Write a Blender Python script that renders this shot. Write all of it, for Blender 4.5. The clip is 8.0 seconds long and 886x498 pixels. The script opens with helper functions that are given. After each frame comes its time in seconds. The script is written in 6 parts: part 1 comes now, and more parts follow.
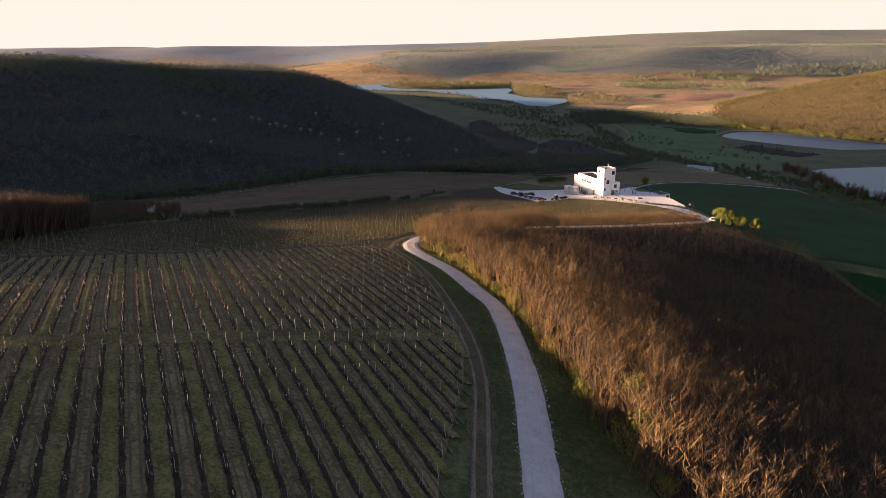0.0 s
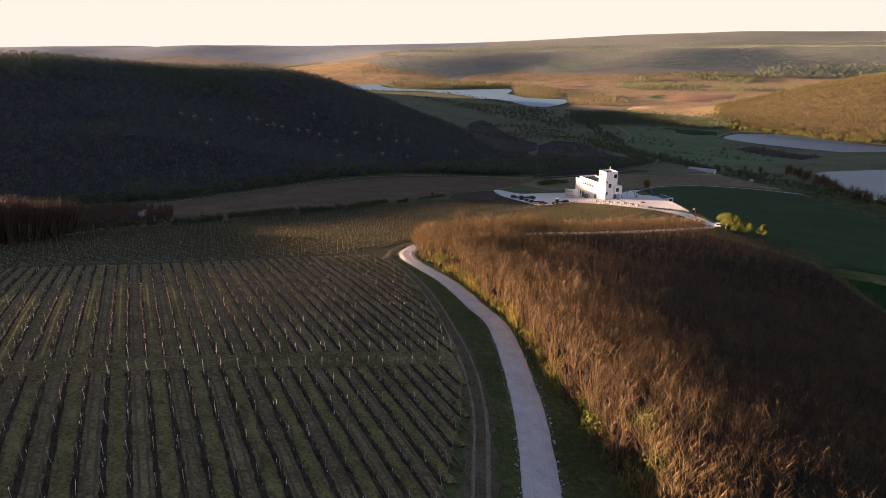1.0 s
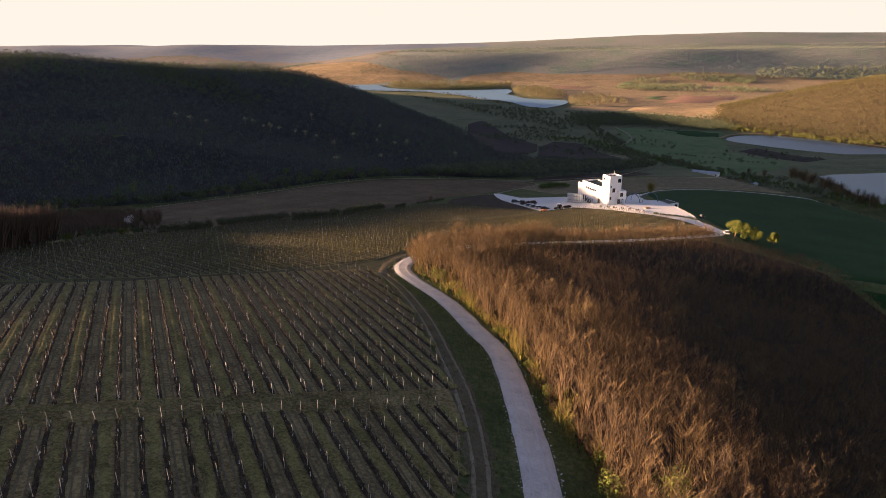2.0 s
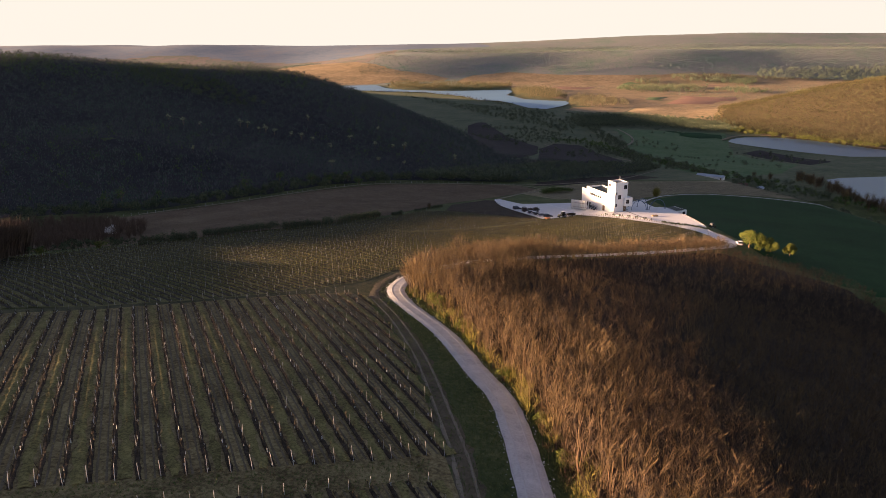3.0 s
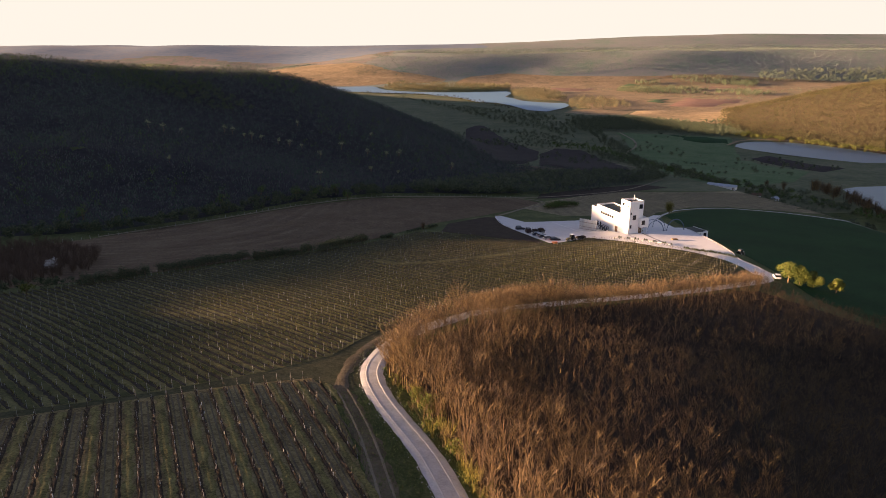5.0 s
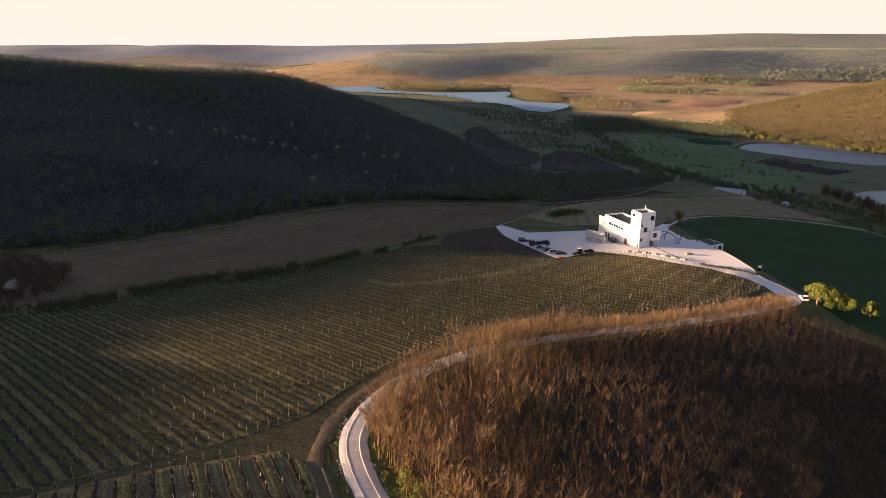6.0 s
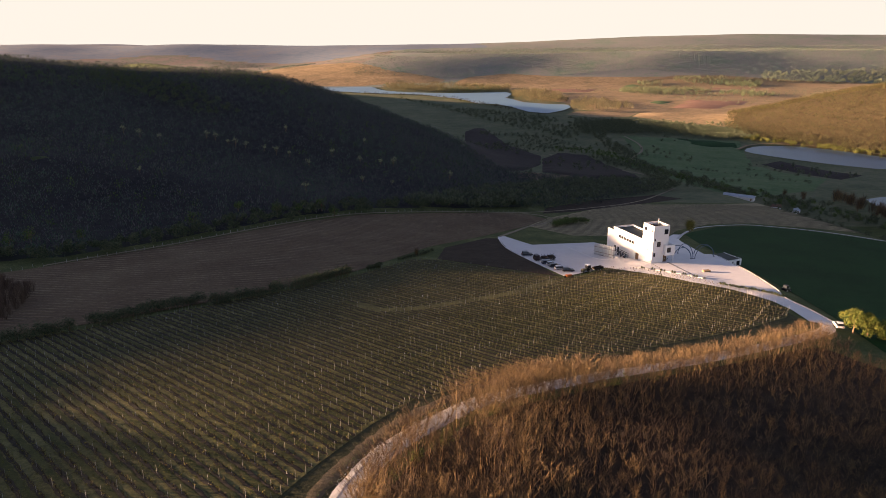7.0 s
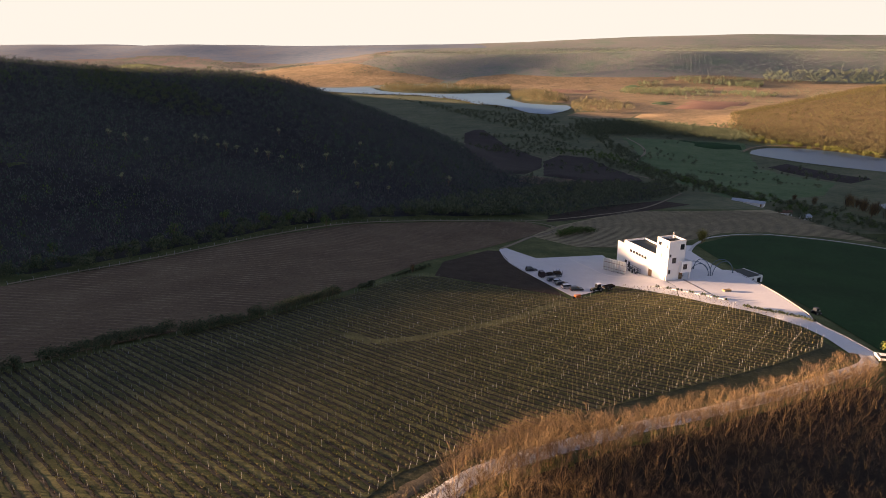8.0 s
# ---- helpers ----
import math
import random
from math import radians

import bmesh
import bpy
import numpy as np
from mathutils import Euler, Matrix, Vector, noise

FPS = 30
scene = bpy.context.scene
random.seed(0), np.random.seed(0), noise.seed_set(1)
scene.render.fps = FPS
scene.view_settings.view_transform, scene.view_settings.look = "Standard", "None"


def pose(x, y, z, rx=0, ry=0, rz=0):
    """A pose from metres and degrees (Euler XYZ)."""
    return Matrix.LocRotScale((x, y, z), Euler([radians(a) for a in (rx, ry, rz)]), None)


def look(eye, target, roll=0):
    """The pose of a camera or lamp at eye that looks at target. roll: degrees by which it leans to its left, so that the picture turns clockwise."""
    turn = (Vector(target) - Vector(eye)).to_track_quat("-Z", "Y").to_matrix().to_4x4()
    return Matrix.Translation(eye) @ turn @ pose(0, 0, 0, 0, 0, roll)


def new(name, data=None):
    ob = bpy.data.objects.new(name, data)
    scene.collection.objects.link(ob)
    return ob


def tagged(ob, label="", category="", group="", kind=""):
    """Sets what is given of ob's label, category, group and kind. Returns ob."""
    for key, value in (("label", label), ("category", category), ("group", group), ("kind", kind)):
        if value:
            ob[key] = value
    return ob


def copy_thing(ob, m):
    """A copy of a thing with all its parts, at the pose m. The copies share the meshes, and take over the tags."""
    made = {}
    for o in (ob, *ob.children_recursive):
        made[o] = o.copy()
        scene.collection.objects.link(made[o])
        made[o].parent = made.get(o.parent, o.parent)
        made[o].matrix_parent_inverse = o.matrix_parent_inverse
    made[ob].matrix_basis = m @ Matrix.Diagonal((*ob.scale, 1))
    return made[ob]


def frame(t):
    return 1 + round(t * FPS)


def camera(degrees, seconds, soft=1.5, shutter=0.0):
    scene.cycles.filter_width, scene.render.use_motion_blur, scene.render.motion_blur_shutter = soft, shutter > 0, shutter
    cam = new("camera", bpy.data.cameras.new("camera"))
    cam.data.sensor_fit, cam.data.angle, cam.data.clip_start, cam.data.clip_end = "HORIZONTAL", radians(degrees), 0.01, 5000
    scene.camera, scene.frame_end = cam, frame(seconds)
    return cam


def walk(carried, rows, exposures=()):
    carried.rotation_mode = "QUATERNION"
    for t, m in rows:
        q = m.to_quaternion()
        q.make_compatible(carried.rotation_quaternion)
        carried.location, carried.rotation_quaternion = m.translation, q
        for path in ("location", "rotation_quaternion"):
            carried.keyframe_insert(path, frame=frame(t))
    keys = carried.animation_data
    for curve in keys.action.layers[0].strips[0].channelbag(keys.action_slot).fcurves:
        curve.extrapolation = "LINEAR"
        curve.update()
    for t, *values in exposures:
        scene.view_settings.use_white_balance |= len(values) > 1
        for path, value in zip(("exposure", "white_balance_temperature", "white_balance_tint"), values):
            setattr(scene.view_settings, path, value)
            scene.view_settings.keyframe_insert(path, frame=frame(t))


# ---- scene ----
cam = camera(68.0, 8.0, soft=0.75)
PATH = [
    (0, (-1.747, 11.553, 73.915), (-1.756, 13.462, 73.319), -0.5),
    (0.5, (-1.579, 14.432, 74.065), (-1.587, 16.341, 73.469), -0.4),
    (1, (-1.45, 18.255, 74.09), (-1.457, 20.164, 73.494), -0.3),
    (1.5, (-1.322, 22.877, 73.995), (-1.328, 24.786, 73.399), -0.2),
    (3, (-0.711, 41.505, 74.207), (-0.715, 43.414, 73.612), -0.1),
    (3.5, (-0.546, 49.019, 74.411), (-0.548, 50.928, 73.815), -0.1),
    (4, (-0.238, 56.999, 74.675), (-0.239, 58.909, 74.079), -0.0),
    (4.5, (0.135, 65.453, 74.965), (0.136, 67.363, 74.371), -0.0),
    (6, (0.997, 91.999, 75.698), (1.0, 93.908, 75.103), 0.0),
    (6.5, (1.191, 101.424, 75.752), (1.195, 103.333, 75.156), 0.1),
    (7, (1.538, 110.948, 75.674), (1.543, 112.858, 75.079), 0.1),
    (7.5, (1.78, 120.49, 75.672), (1.786, 122.4, 75.077), 0.1),
    (8, (2.113, 129.828, 75.557), (2.12, 131.737, 74.963), 0.1),
]
walk(cam, [(t, look(eye, target, roll)) for t, eye, target, roll in PATH], exposures=[(0, 2.17, 8600, 37), (8, 2.17, 8600, 37)])

# ---------------------------------------------------------------- light
SUN_EL, SUN_TO = 5.56, Vector((-0.990, 0.139, 0)).normalized()
world = bpy.data.worlds.new("world")
scene.world = world
world.use_nodes = True
wt = world.node_tree
sky = wt.nodes.new("ShaderNodeTexSky")
sky.sky_type, sky.sun_disc = "NISHITA", False
sky.sun_elevation = radians(SUN_EL)
sky.sun_rotation = math.atan2(SUN_TO.x, SUN_TO.y)
sky.air_density, sky.dust_density, sky.ozone_density = 0.42, 0.25, 1.0
wt.nodes["Background"].inputs["Strength"].default_value = 0.09
# evening haze: the glow of the sky never rises above a pale cream
haze = wt.nodes.new("ShaderNodeMix")
haze.data_type, haze.blend_type = "RGBA", "DARKEN"
haze.inputs["Factor"].default_value = 1.0
haze.inputs["B"].default_value = (1.88, 2.4, 2.38, 1)
wt.links.new(sky.outputs[0], haze.inputs["A"])
wt.links.new(haze.outputs["Result"], wt.nodes["Background"].inputs[0])
sun_data = bpy.data.lights.new("sun", "SUN")
sun_data.energy, sun_data.angle, sun_data.color = 7.0, radians(0.6), (1.0, 0.825, 0.58)
sun = new("sun", sun_data)
sun.matrix_world = look((0, 0, 300), Vector((0, 0, 300)) - (SUN_TO + Vector((0, 0, math.tan(radians(SUN_EL))))))

# ---------------------------------------------------------------- land form
def sstep(a, b, t):
    k = np.clip((t - a) / (b - a), 0.0, 1.0)
    return k * k * (3 - 2 * k)


def soft_max(a, b, k):
    h = np.clip(0.5 + 0.5 * (a - b) / k, 0, 1)
    return b + (a - b) * h + k * h * (1 - h)


def wave(x, y, size, seed):
    """Smooth rolling noise from a few crossed sines, about -1 to 1."""
    a = np.sin(x / size + 1.7 * seed) * np.cos(y / (1.23 * size) + seed)
    b = np.sin((0.8 * x + 0.6 * y) / (0.57 * size) + 2.3 * seed) * 0.5
    c = np.sin((0.5 * x - 0.85 * y) / (0.31 * size) + 0.9 * seed) * 0.25
    return (a + b + c) / 1.5


def vineyard_hill(x, y):
    """The long hillside with both vineyards, the grove and the winery."""
    u = np.clip(x, -220, 222) / 100
    v = (np.clip(y, -60, 470) - 200) / 100
    z = 20.6 - 5.7 * u - 15.5 * v - 5.2 * u * u + 6.5 * u * v - 1.2 * v * v - 2.8 * u * v * v + 0.9 * v ** 3 + 2.7 * u * u * v
    z = z - 0.1 * np.maximum(y - 470, 0) - 0.34 * np.maximum(x - 222, 0) - 0.06 * np.maximum(-220 - x, 0)
    z = z + 3.2 * np.exp(-(((x - 92) / 32) ** 2) - ((y - 335) / 62) ** 2)
    z = z - (3.4 * sstep(14, 48, x) + 0.08 * np.maximum(x - 48, 0)) * sstep(70, 110, y) * sstep(222, 196, y)
    return np.maximum(z, -75)


def west_ridge(x, y):
    s = (x + 163) * 0.863 + (y - 905) * 0.506
    d = -(x + 163) * 0.506 + (y - 905) * 0.863
    # past s = -410 the crest is out of view, raised to shade the vineyards
    top = 33 + 28 * sstep(20, -330, s) + 29.5 * sstep(-410, -720, s) + 29.5 * sstep(-880, -1060, s) - 105 * sstep(-60, 340, s)
    rough = 0.35 + 0.65 * sstep(-700, -430, s)
    top = top + 3.0 * rough * wave(s, d * 0.2, 90, 3)
    a = np.where(d < 0, 0.20, 0.12)
    return top + 12 - np.sqrt((a * d) ** 2 + 144) + 4.0 * rough * wave(x, y, 70, 5)


def back_ridge(x, y):
    """Unseen lower ridge behind the wooded hill towards the lake, shaped to shade the valley."""
    s = (y - 1150) / 950
    top = 20 + 12 * sstep(0.0, 0.35, s) - 22 * sstep(0.6, 1.0, s) - 70 * sstep(1.0, 1.35, s) - 60 * sstep(-0.1, -0.6, s)
    return top - 140 * (1 - np.exp(-(((x + 330 + 600 * s) / 250) ** 2)))


def east_hill(x, y):
    r = np.hypot((x - 1010) / 560, (y - 1260) / 400)
    return -75 + 98 * sstep(1.15, 0.15, r) + 3.5 * wave(x, y, 80, 2)


def far_hills(x, y):
    z = -64 + 30 * sstep(2330, 2800, y) + 0 * x
    spur = 90 * np.exp(-(((x + 40) / 330) ** 2)) + 60 * np.exp(-(((x - 760) / 320) ** 2))
    z = z + (60 + 26 * sstep(-900, 1500, x)) * sstep(-900, -150, x) * sstep(2500, 3080, y + spur + 40 * wave(x, 0 * y, 300, 1))
    z = z + (42 + 42 * sstep(100, 1900, x)) * sstep(3300, 4200, y)
    z = z + (60 + 6 * wave(x, 0 * y, 170, 6)) * sstep(-150, -900, x) * sstep(3300, 4400, y + 90 * wave(x, 0 * y, 330, 2))
    return z + (9 - 6 * sstep(2900, 3600, y)) * wave(x, y, 190, 4) * sstep(2300, 2800, y)


def ground(x, y):
    x, y = np.asarray(x, float), np.asarray(y, float)
    floor = -47 - 15 * sstep(640, 900, y) + 0.0 * x
    z = soft_max(vineyard_hill(x, y), west_ridge(x, y), 14)
    z = soft_max(z, back_ridge(x, y), 6)
    z = soft_max(z, east_hill(x, y), 8)
    z = soft_max(z, far_hills(x, y), 6)
    z = soft_max(z, floor, 6)
    # the lake's basin
    r = np.hypot(((x + 80) * 0.707 - (y - 1990) * 0.707) / 620, ((x + 80) * 0.707 + (y - 1990) * 0.707) / 260)
    z = z - sstep(1.2, 0.9, r) * np.maximum(z + 62.5, 0)
    # the levelled bench of the terrace
    bench = -0.02 * (x - 78) - 0.091 * (y - 338)
    w = sstep(79, 88, x) * sstep(111.2, 108.2, x) * sstep(292, 302, y) * sstep(361, 353, y)
    return z + w * np.maximum(bench - z, 0)


# ---------------------------------------------------------------- end of land form

# ---------------------------------------------------------------- materials
def material(name, tones, size=1.0, rough=0.9, bump=0.0, bump_size=None, metal=0.0, spread=(0.36, 0.64), fine=0.5, piece=0.0, spec=0.08, grain=0.0):
    """A surface from two or three base tones, mixed by noise at a large and a fine scale, in metres."""
    m = bpy.data.materials.new(name)
    m.use_nodes = True
    nt = m.node_tree
    n, link = nt.nodes, nt.links.new
    bsdf = n["Principled BSDF"]
    geo = n.new("ShaderNodeNewGeometry")
    big, small = n.new("ShaderNodeTexNoise"), n.new("ShaderNodeTexNoise")
    for tex, s, d in ((big, size, 5.0), (small, grain or size * 0.13, 6.0)):
        tex.inputs["Scale"].default_value, tex.inputs["Detail"].default_value = 1.0 / s, d
        tex.inputs["Roughness"].default_value = 0.68
        link(geo.outputs["Position"], tex.inputs["Vector"])
    mix = n.new("ShaderNodeMath")
    mix.operation = "MULTIPLY_ADD"
    link(small.outputs["Fac"], mix.inputs[0])
    mix.inputs[1].default_value = fine
    part_big = n.new("ShaderNodeMath")
    part_big.operation = "MULTIPLY_ADD"
    link(big.outputs["Fac"], part_big.inputs[0])
    part_big.inputs[1].default_value, part_big.inputs[2].default_value = 1.0 - fine, 0.0
    link(part_big.outputs[0], mix.inputs[2])
    value = mix.outputs[0]
    if piece:
        info = n.new("ShaderNodeObjectInfo")
        isl = n.new("ShaderNodeMath")
        isl.operation = "MULTIPLY_ADD"
        add = n.new("ShaderNodeMath")
        add.operation = "ADD"
        link(geo.outputs["Random Per Island"], add.inputs[0])
        link(info.outputs["Random"], add.inputs[1])
        frac = n.new("ShaderNodeMath")
        frac.operation = "FRACT"
        link(add.outputs[0], frac.inputs[0])
        shift = n.new("ShaderNodeMath")
        shift.operation = "SUBTRACT"
        link(frac.outputs[0], shift.inputs[0])
        shift.inputs[1].default_value = 0.5
        link(shift.outputs[0], isl.inputs[0])
        isl.inputs[1].default_value = piece
        link(value, isl.inputs[2])
        value = isl.outputs[0]
    ramp = n.new("ShaderNodeValToRGB")
    while len(ramp.color_ramp.elements) < len(tones):
        ramp.color_ramp.elements.new(0.5)
    for k, (e, c) in enumerate(zip(ramp.color_ramp.elements, tones)):
        e.position = spread[0] + (spread[1] - spread[0]) * k / max(1, len(tones) - 1)
        e.color = (*c, 1)
    link(value, ramp.inputs[0])
    link(ramp.outputs[0], bsdf.inputs["Base Color"])
    bsdf.inputs["Roughness"].default_value = rough
    bsdf.inputs["Metallic"].default_value = metal
    bsdf.inputs["Specular IOR Level"].default_value = spec
    if bump:
        b = n.new("ShaderNodeBump")
        b.inputs["Strength"].default_value = 0.9
        b.inputs["Distance"].default_value = bump
        tex = n.new("ShaderNodeTexNoise")
        tex.inputs["Scale"].default_value = 1.0 / (bump_size or size * 0.13)
        tex.inputs["Detail"].default_value = 5
        link(geo.outputs["Position"], tex.inputs["Vector"])
        link(tex.outputs["Fac"], b.inputs["Height"])
        link(b.outputs[0], bsdf.inputs["Normal"])
    return m


M_GRASS = material("rough_grass", [(0.027, 0.0473, 0.0151), (0.0709, 0.0877, 0.0321), (0.1519, 0.1519, 0.0675)], 14, bump=0.15, bump_size=0.6, grain=0.7)
M_SOIL = material("vineyard_earth", [(0.0791, 0.0557, 0.0269), (0.1767, 0.1325, 0.0634), (0.2697, 0.2131, 0.1037)], 5, bump=0.08, bump_size=0.4, grain=0.4, spread=(0.4, 0.6), fine=0.6)
M_TILLED = material("tilled_earth", [(0.018, 0.014, 0.01), (0.04, 0.03, 0.022), (0.085, 0.063, 0.042)], 1.5, bump=0.1, bump_size=0.25, grain=0.3, spread=(0.4, 0.6))
M_ROWGRASS = material("row_grass", [(0.07, 0.058, 0.023), (0.15, 0.13, 0.05), (0.235, 0.2, 0.08)], 3, bump=0.08, bump_size=0.3, grain=0.3, spread=(0.4, 0.6), fine=0.6)
M_MIDSOIL = material("upper_vineyard_earth", [(0.0585, 0.0582, 0.0255), (0.1119, 0.1071, 0.0458), (0.1716, 0.1537, 0.0652)], 7, bump=0.012, bump_size=0.5, grain=0.5, spread=(0.4, 0.6))
M_MIDGRASS = material("upper_row_grass", [(0.0325, 0.0405, 0.0152), (0.0679, 0.0722, 0.0281), (0.1047, 0.0997, 0.0405)], 5, bump=0.015, bump_size=0.3, grain=0.4, spread=(0.38, 0.62))
M_HOEDROW = material("dark_hoed_earth", [(0.0192, 0.0176, 0.0144), (0.0384, 0.0336, 0.0272), (0.064, 0.0544, 0.0416)], 2.0, bump=0.015, bump_size=0.25, grain=0.3)
M_PLOUGH = material("ploughed_earth", [(0.026, 0.018, 0.013), (0.044, 0.031, 0.022), (0.062, 0.045, 0.032)], 5, bump=0.2, bump_size=0.5, grain=0.6)
M_STUBBLE = material("bare_brown_field", [(0.08, 0.052, 0.034), (0.13, 0.087, 0.054), (0.165, 0.122, 0.074)], 26, bump=0.15, bump_size=0.8, grain=1.2)
M_SLOPE = material("olive_brown_slope", [(0.175, 0.145, 0.085), (0.2812, 0.23, 0.135), (0.3625, 0.2937, 0.175)], 22, bump=0.15, bump_size=0.8, grain=1.2)
M_GREEN = material("young_wheat", [(0.0021, 0.0284, 0.0065), (0.0072, 0.058, 0.0143)], 30, bump=0.1, bump_size=0.5, grain=1.2)
M_MEADOW = material("meadow", [(0.045, 0.1, 0.042), (0.08, 0.138, 0.06), (0.125, 0.158, 0.08)], 25, bump=0.2, bump_size=1.0, grain=4)
M_DRY = material("dry_grass_field", [(0.13, 0.125, 0.072), (0.225, 0.165, 0.095), (0.3, 0.21, 0.122), (0.36, 0.27, 0.16)], 60, grain=9)
M_RED = material("red_earth_field", [(0.2, 0.115, 0.085), (0.27, 0.155, 0.11)], 40, grain=7)
M_GRAVEL = material("pale_gravel", [(0.368, 0.3588, 0.3358), (0.506, 0.4922, 0.4646), (0.6072, 0.5934, 0.5612)], 2.2, bump=0.012, bump_size=0.12, grain=0.22)
M_DIRT = material("bare_track_earth", [(0.17, 0.135, 0.095), (0.27, 0.22, 0.155)], 2.0, bump=0.03, bump_size=0.3, grain=0.3)
M_RUT = material("worn_gravel", [(0.4576, 0.4488, 0.4268), (0.5632, 0.55, 0.5236)], 1.5, bump=0.008, bump_size=0.15, grain=0.2)
M_WORN = material("worn_field_earth", [(0.07, 0.055, 0.035), (0.12, 0.095, 0.06), (0.17, 0.135, 0.09)], 3.0, bump=0.06, bump_size=0.3, grain=0.35)
M_VERGE = material("verge_grass_blades", [(0.0416, 0.0794, 0.0208), (0.085, 0.1248, 0.0379), (0.1512, 0.1607, 0.0643)], 4.0, piece=0.4, grain=0.5)
M_PAVE = material("pale_paving", [(0.62, 0.59, 0.57), (0.70, 0.67, 0.65)], 5, rough=0.8, bump=0.01, bump_size=0.3, spec=0.3)
M_ASPH = material("grey_yard_paving", [(0.5, 0.49, 0.49), (0.58, 0.57, 0.565)], 6, rough=0.8, bump=0.01, bump_size=0.3, spec=0.3)
M_BAND = material("dark_grey_paving", [(0.17, 0.165, 0.165), (0.23, 0.225, 0.22)], 4, rough=0.8, bump=0.01, bump_size=0.3, spec=0.3)
M_WHITE = material("white_render", [(0.76, 0.75, 0.73), (0.82, 0.81, 0.79)], 3, rough=0.85, bump=0.01, bump_size=0.2, spec=0.3)
M_ROOF = material("dark_roof_felt", [(0.060, 0.070, 0.060), (0.085, 0.095, 0.080)], 2, rough=0.9, spec=0.3)
M_GLASS = material("dark_window_glass", [(0.015, 0.018, 0.022), (0.02, 0.024, 0.03)], 2, rough=0.06, spec=0.6)
M_FRAME = material("dark_window_frame", [(0.03, 0.03, 0.032), (0.04, 0.04, 0.042)], 1, rough=0.5, spec=0.3)
M_WOODDOOR = material("brown_timber", [(0.16, 0.085, 0.045), (0.22, 0.125, 0.065)], 0.6, rough=0.6, spec=0.3)
M_TIMBER = material("sawn_timber", [(0.26, 0.165, 0.085), (0.36, 0.24, 0.125)], 0.7, rough=0.7, spec=0.3)
M_STEEL = material("painted_steel", [(0.045, 0.085, 0.12), (0.055, 0.10, 0.14)], 1, rough=0.45, spec=0.3)
M_TANK = material("brushed_steel", [(0.6, 0.585, 0.555), (0.68, 0.66, 0.63)], 1.5, rough=0.42, metal=0.35)
M_POST = material("pale_concrete_post", [(0.27, 0.265, 0.25), (0.42, 0.41, 0.39)], 0.8, rough=0.85, piece=0.3)
M_VINE = material("vine_stem", [(0.05, 0.038, 0.027), (0.09, 0.07, 0.047)], 0.5, piece=0.4)
M_VINELEAF = material("vine_bud_leaves", [(0.1275, 0.1222, 0.0298), (0.239, 0.2019, 0.0531)], 0.6, piece=0.4)
M_GUARD = material("plastic_vine_guard", [(0.41, 0.41, 0.3936), (0.6396, 0.6396, 0.615)], 0.5, rough=0.6, piece=0.5)
M_BARK = material("young_bark", [(0.1435, 0.0929, 0.0591), (0.2025, 0.1316, 0.0794)], 1.2, piece=0.3)
M_TWIG = material("bare_twigs", [(0.0487, 0.0361, 0.0315), (0.1048, 0.0703, 0.0444), (0.2106, 0.1407, 0.0648)], 9, piece=0.32)
M_DARKWOOD = material("bare_woodland", [(0.036, 0.044, 0.052), (0.08, 0.08, 0.086), (0.138, 0.124, 0.12), (0.08, 0.115, 0.08), (0.05, 0.1, 0.068)], 95, piece=0.4, spread=(0.36, 0.66))
M_FAREST = material("budding_woodland", [(0.0258, 0.0224, 0.0141), (0.0627, 0.048, 0.0267), (0.1107, 0.0768, 0.0368), (0.0738, 0.08, 0.0353)], 34, piece=0.8, spread=(0.3, 0.7))
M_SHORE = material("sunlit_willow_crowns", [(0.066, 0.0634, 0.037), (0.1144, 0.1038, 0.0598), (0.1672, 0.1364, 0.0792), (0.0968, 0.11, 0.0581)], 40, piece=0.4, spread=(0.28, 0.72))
# far woodland: mixed tones cooled in the base colour to suggest haze
M_FARDARK = material("haze_paled_woodland", [(0.0426, 0.0855, 0.0625), (0.084, 0.1117, 0.0875), (0.1288, 0.1231, 0.1187), (0.0582, 0.114, 0.075)], 210, piece=0.25, spread=(0.36, 0.64))
M_LEAF = material("fresh_green_leaves", [(0.055, 0.08, 0.018), (0.09, 0.112, 0.027), (0.125, 0.13, 0.035)], 3, piece=0.4)
M_LEAFDARK = material("hedge_leaves", [(0.042, 0.062, 0.034), (0.075, 0.1, 0.05), (0.11, 0.12, 0.07)], 12, piece=0.5)
# hedge leaf tones lightened to imitate haze over the valley
M_HAZYLEAF = material("haze_lightened_leaves", [(0.055, 0.078, 0.05), (0.095, 0.118, 0.07), (0.135, 0.148, 0.092)], 14, piece=0.4)
M_VALLEYPLOUGH = material("dark_valley_earth", [(0.028, 0.022, 0.02), (0.046, 0.037, 0.033)], 25, bump=0.2, bump_size=1.5, grain=3)
M_THICKET = material("dull_red_twigs", [(0.0878, 0.0571, 0.0439), (0.136, 0.0922, 0.0658)], 8, piece=0.35)
M_BLOSSOM = material("white_blossom", [(0.462, 0.44, 0.418), (0.605, 0.583, 0.55)], 1, piece=0.3)
# leaf litter, its tones lowered to deepen the shade inside the grove
M_LITTER = material("shade_darkened_litter", [(0.0189, 0.0126, 0.0107), (0.0359, 0.0252, 0.0169), (0.0632, 0.0443, 0.0295)], 3.0, bump=0.08, bump_size=0.3, grain=0.3)
# near-black floor, tones about half of M_DARKWOOD's or less
M_WOODFLOOR = material("dark_hillside_floor", [(0.016, 0.018, 0.02), (0.036, 0.034, 0.034), (0.032, 0.042, 0.03)], 95, bump=0.3, bump_size=2.0, grain=5, spread=(0.36, 0.64))
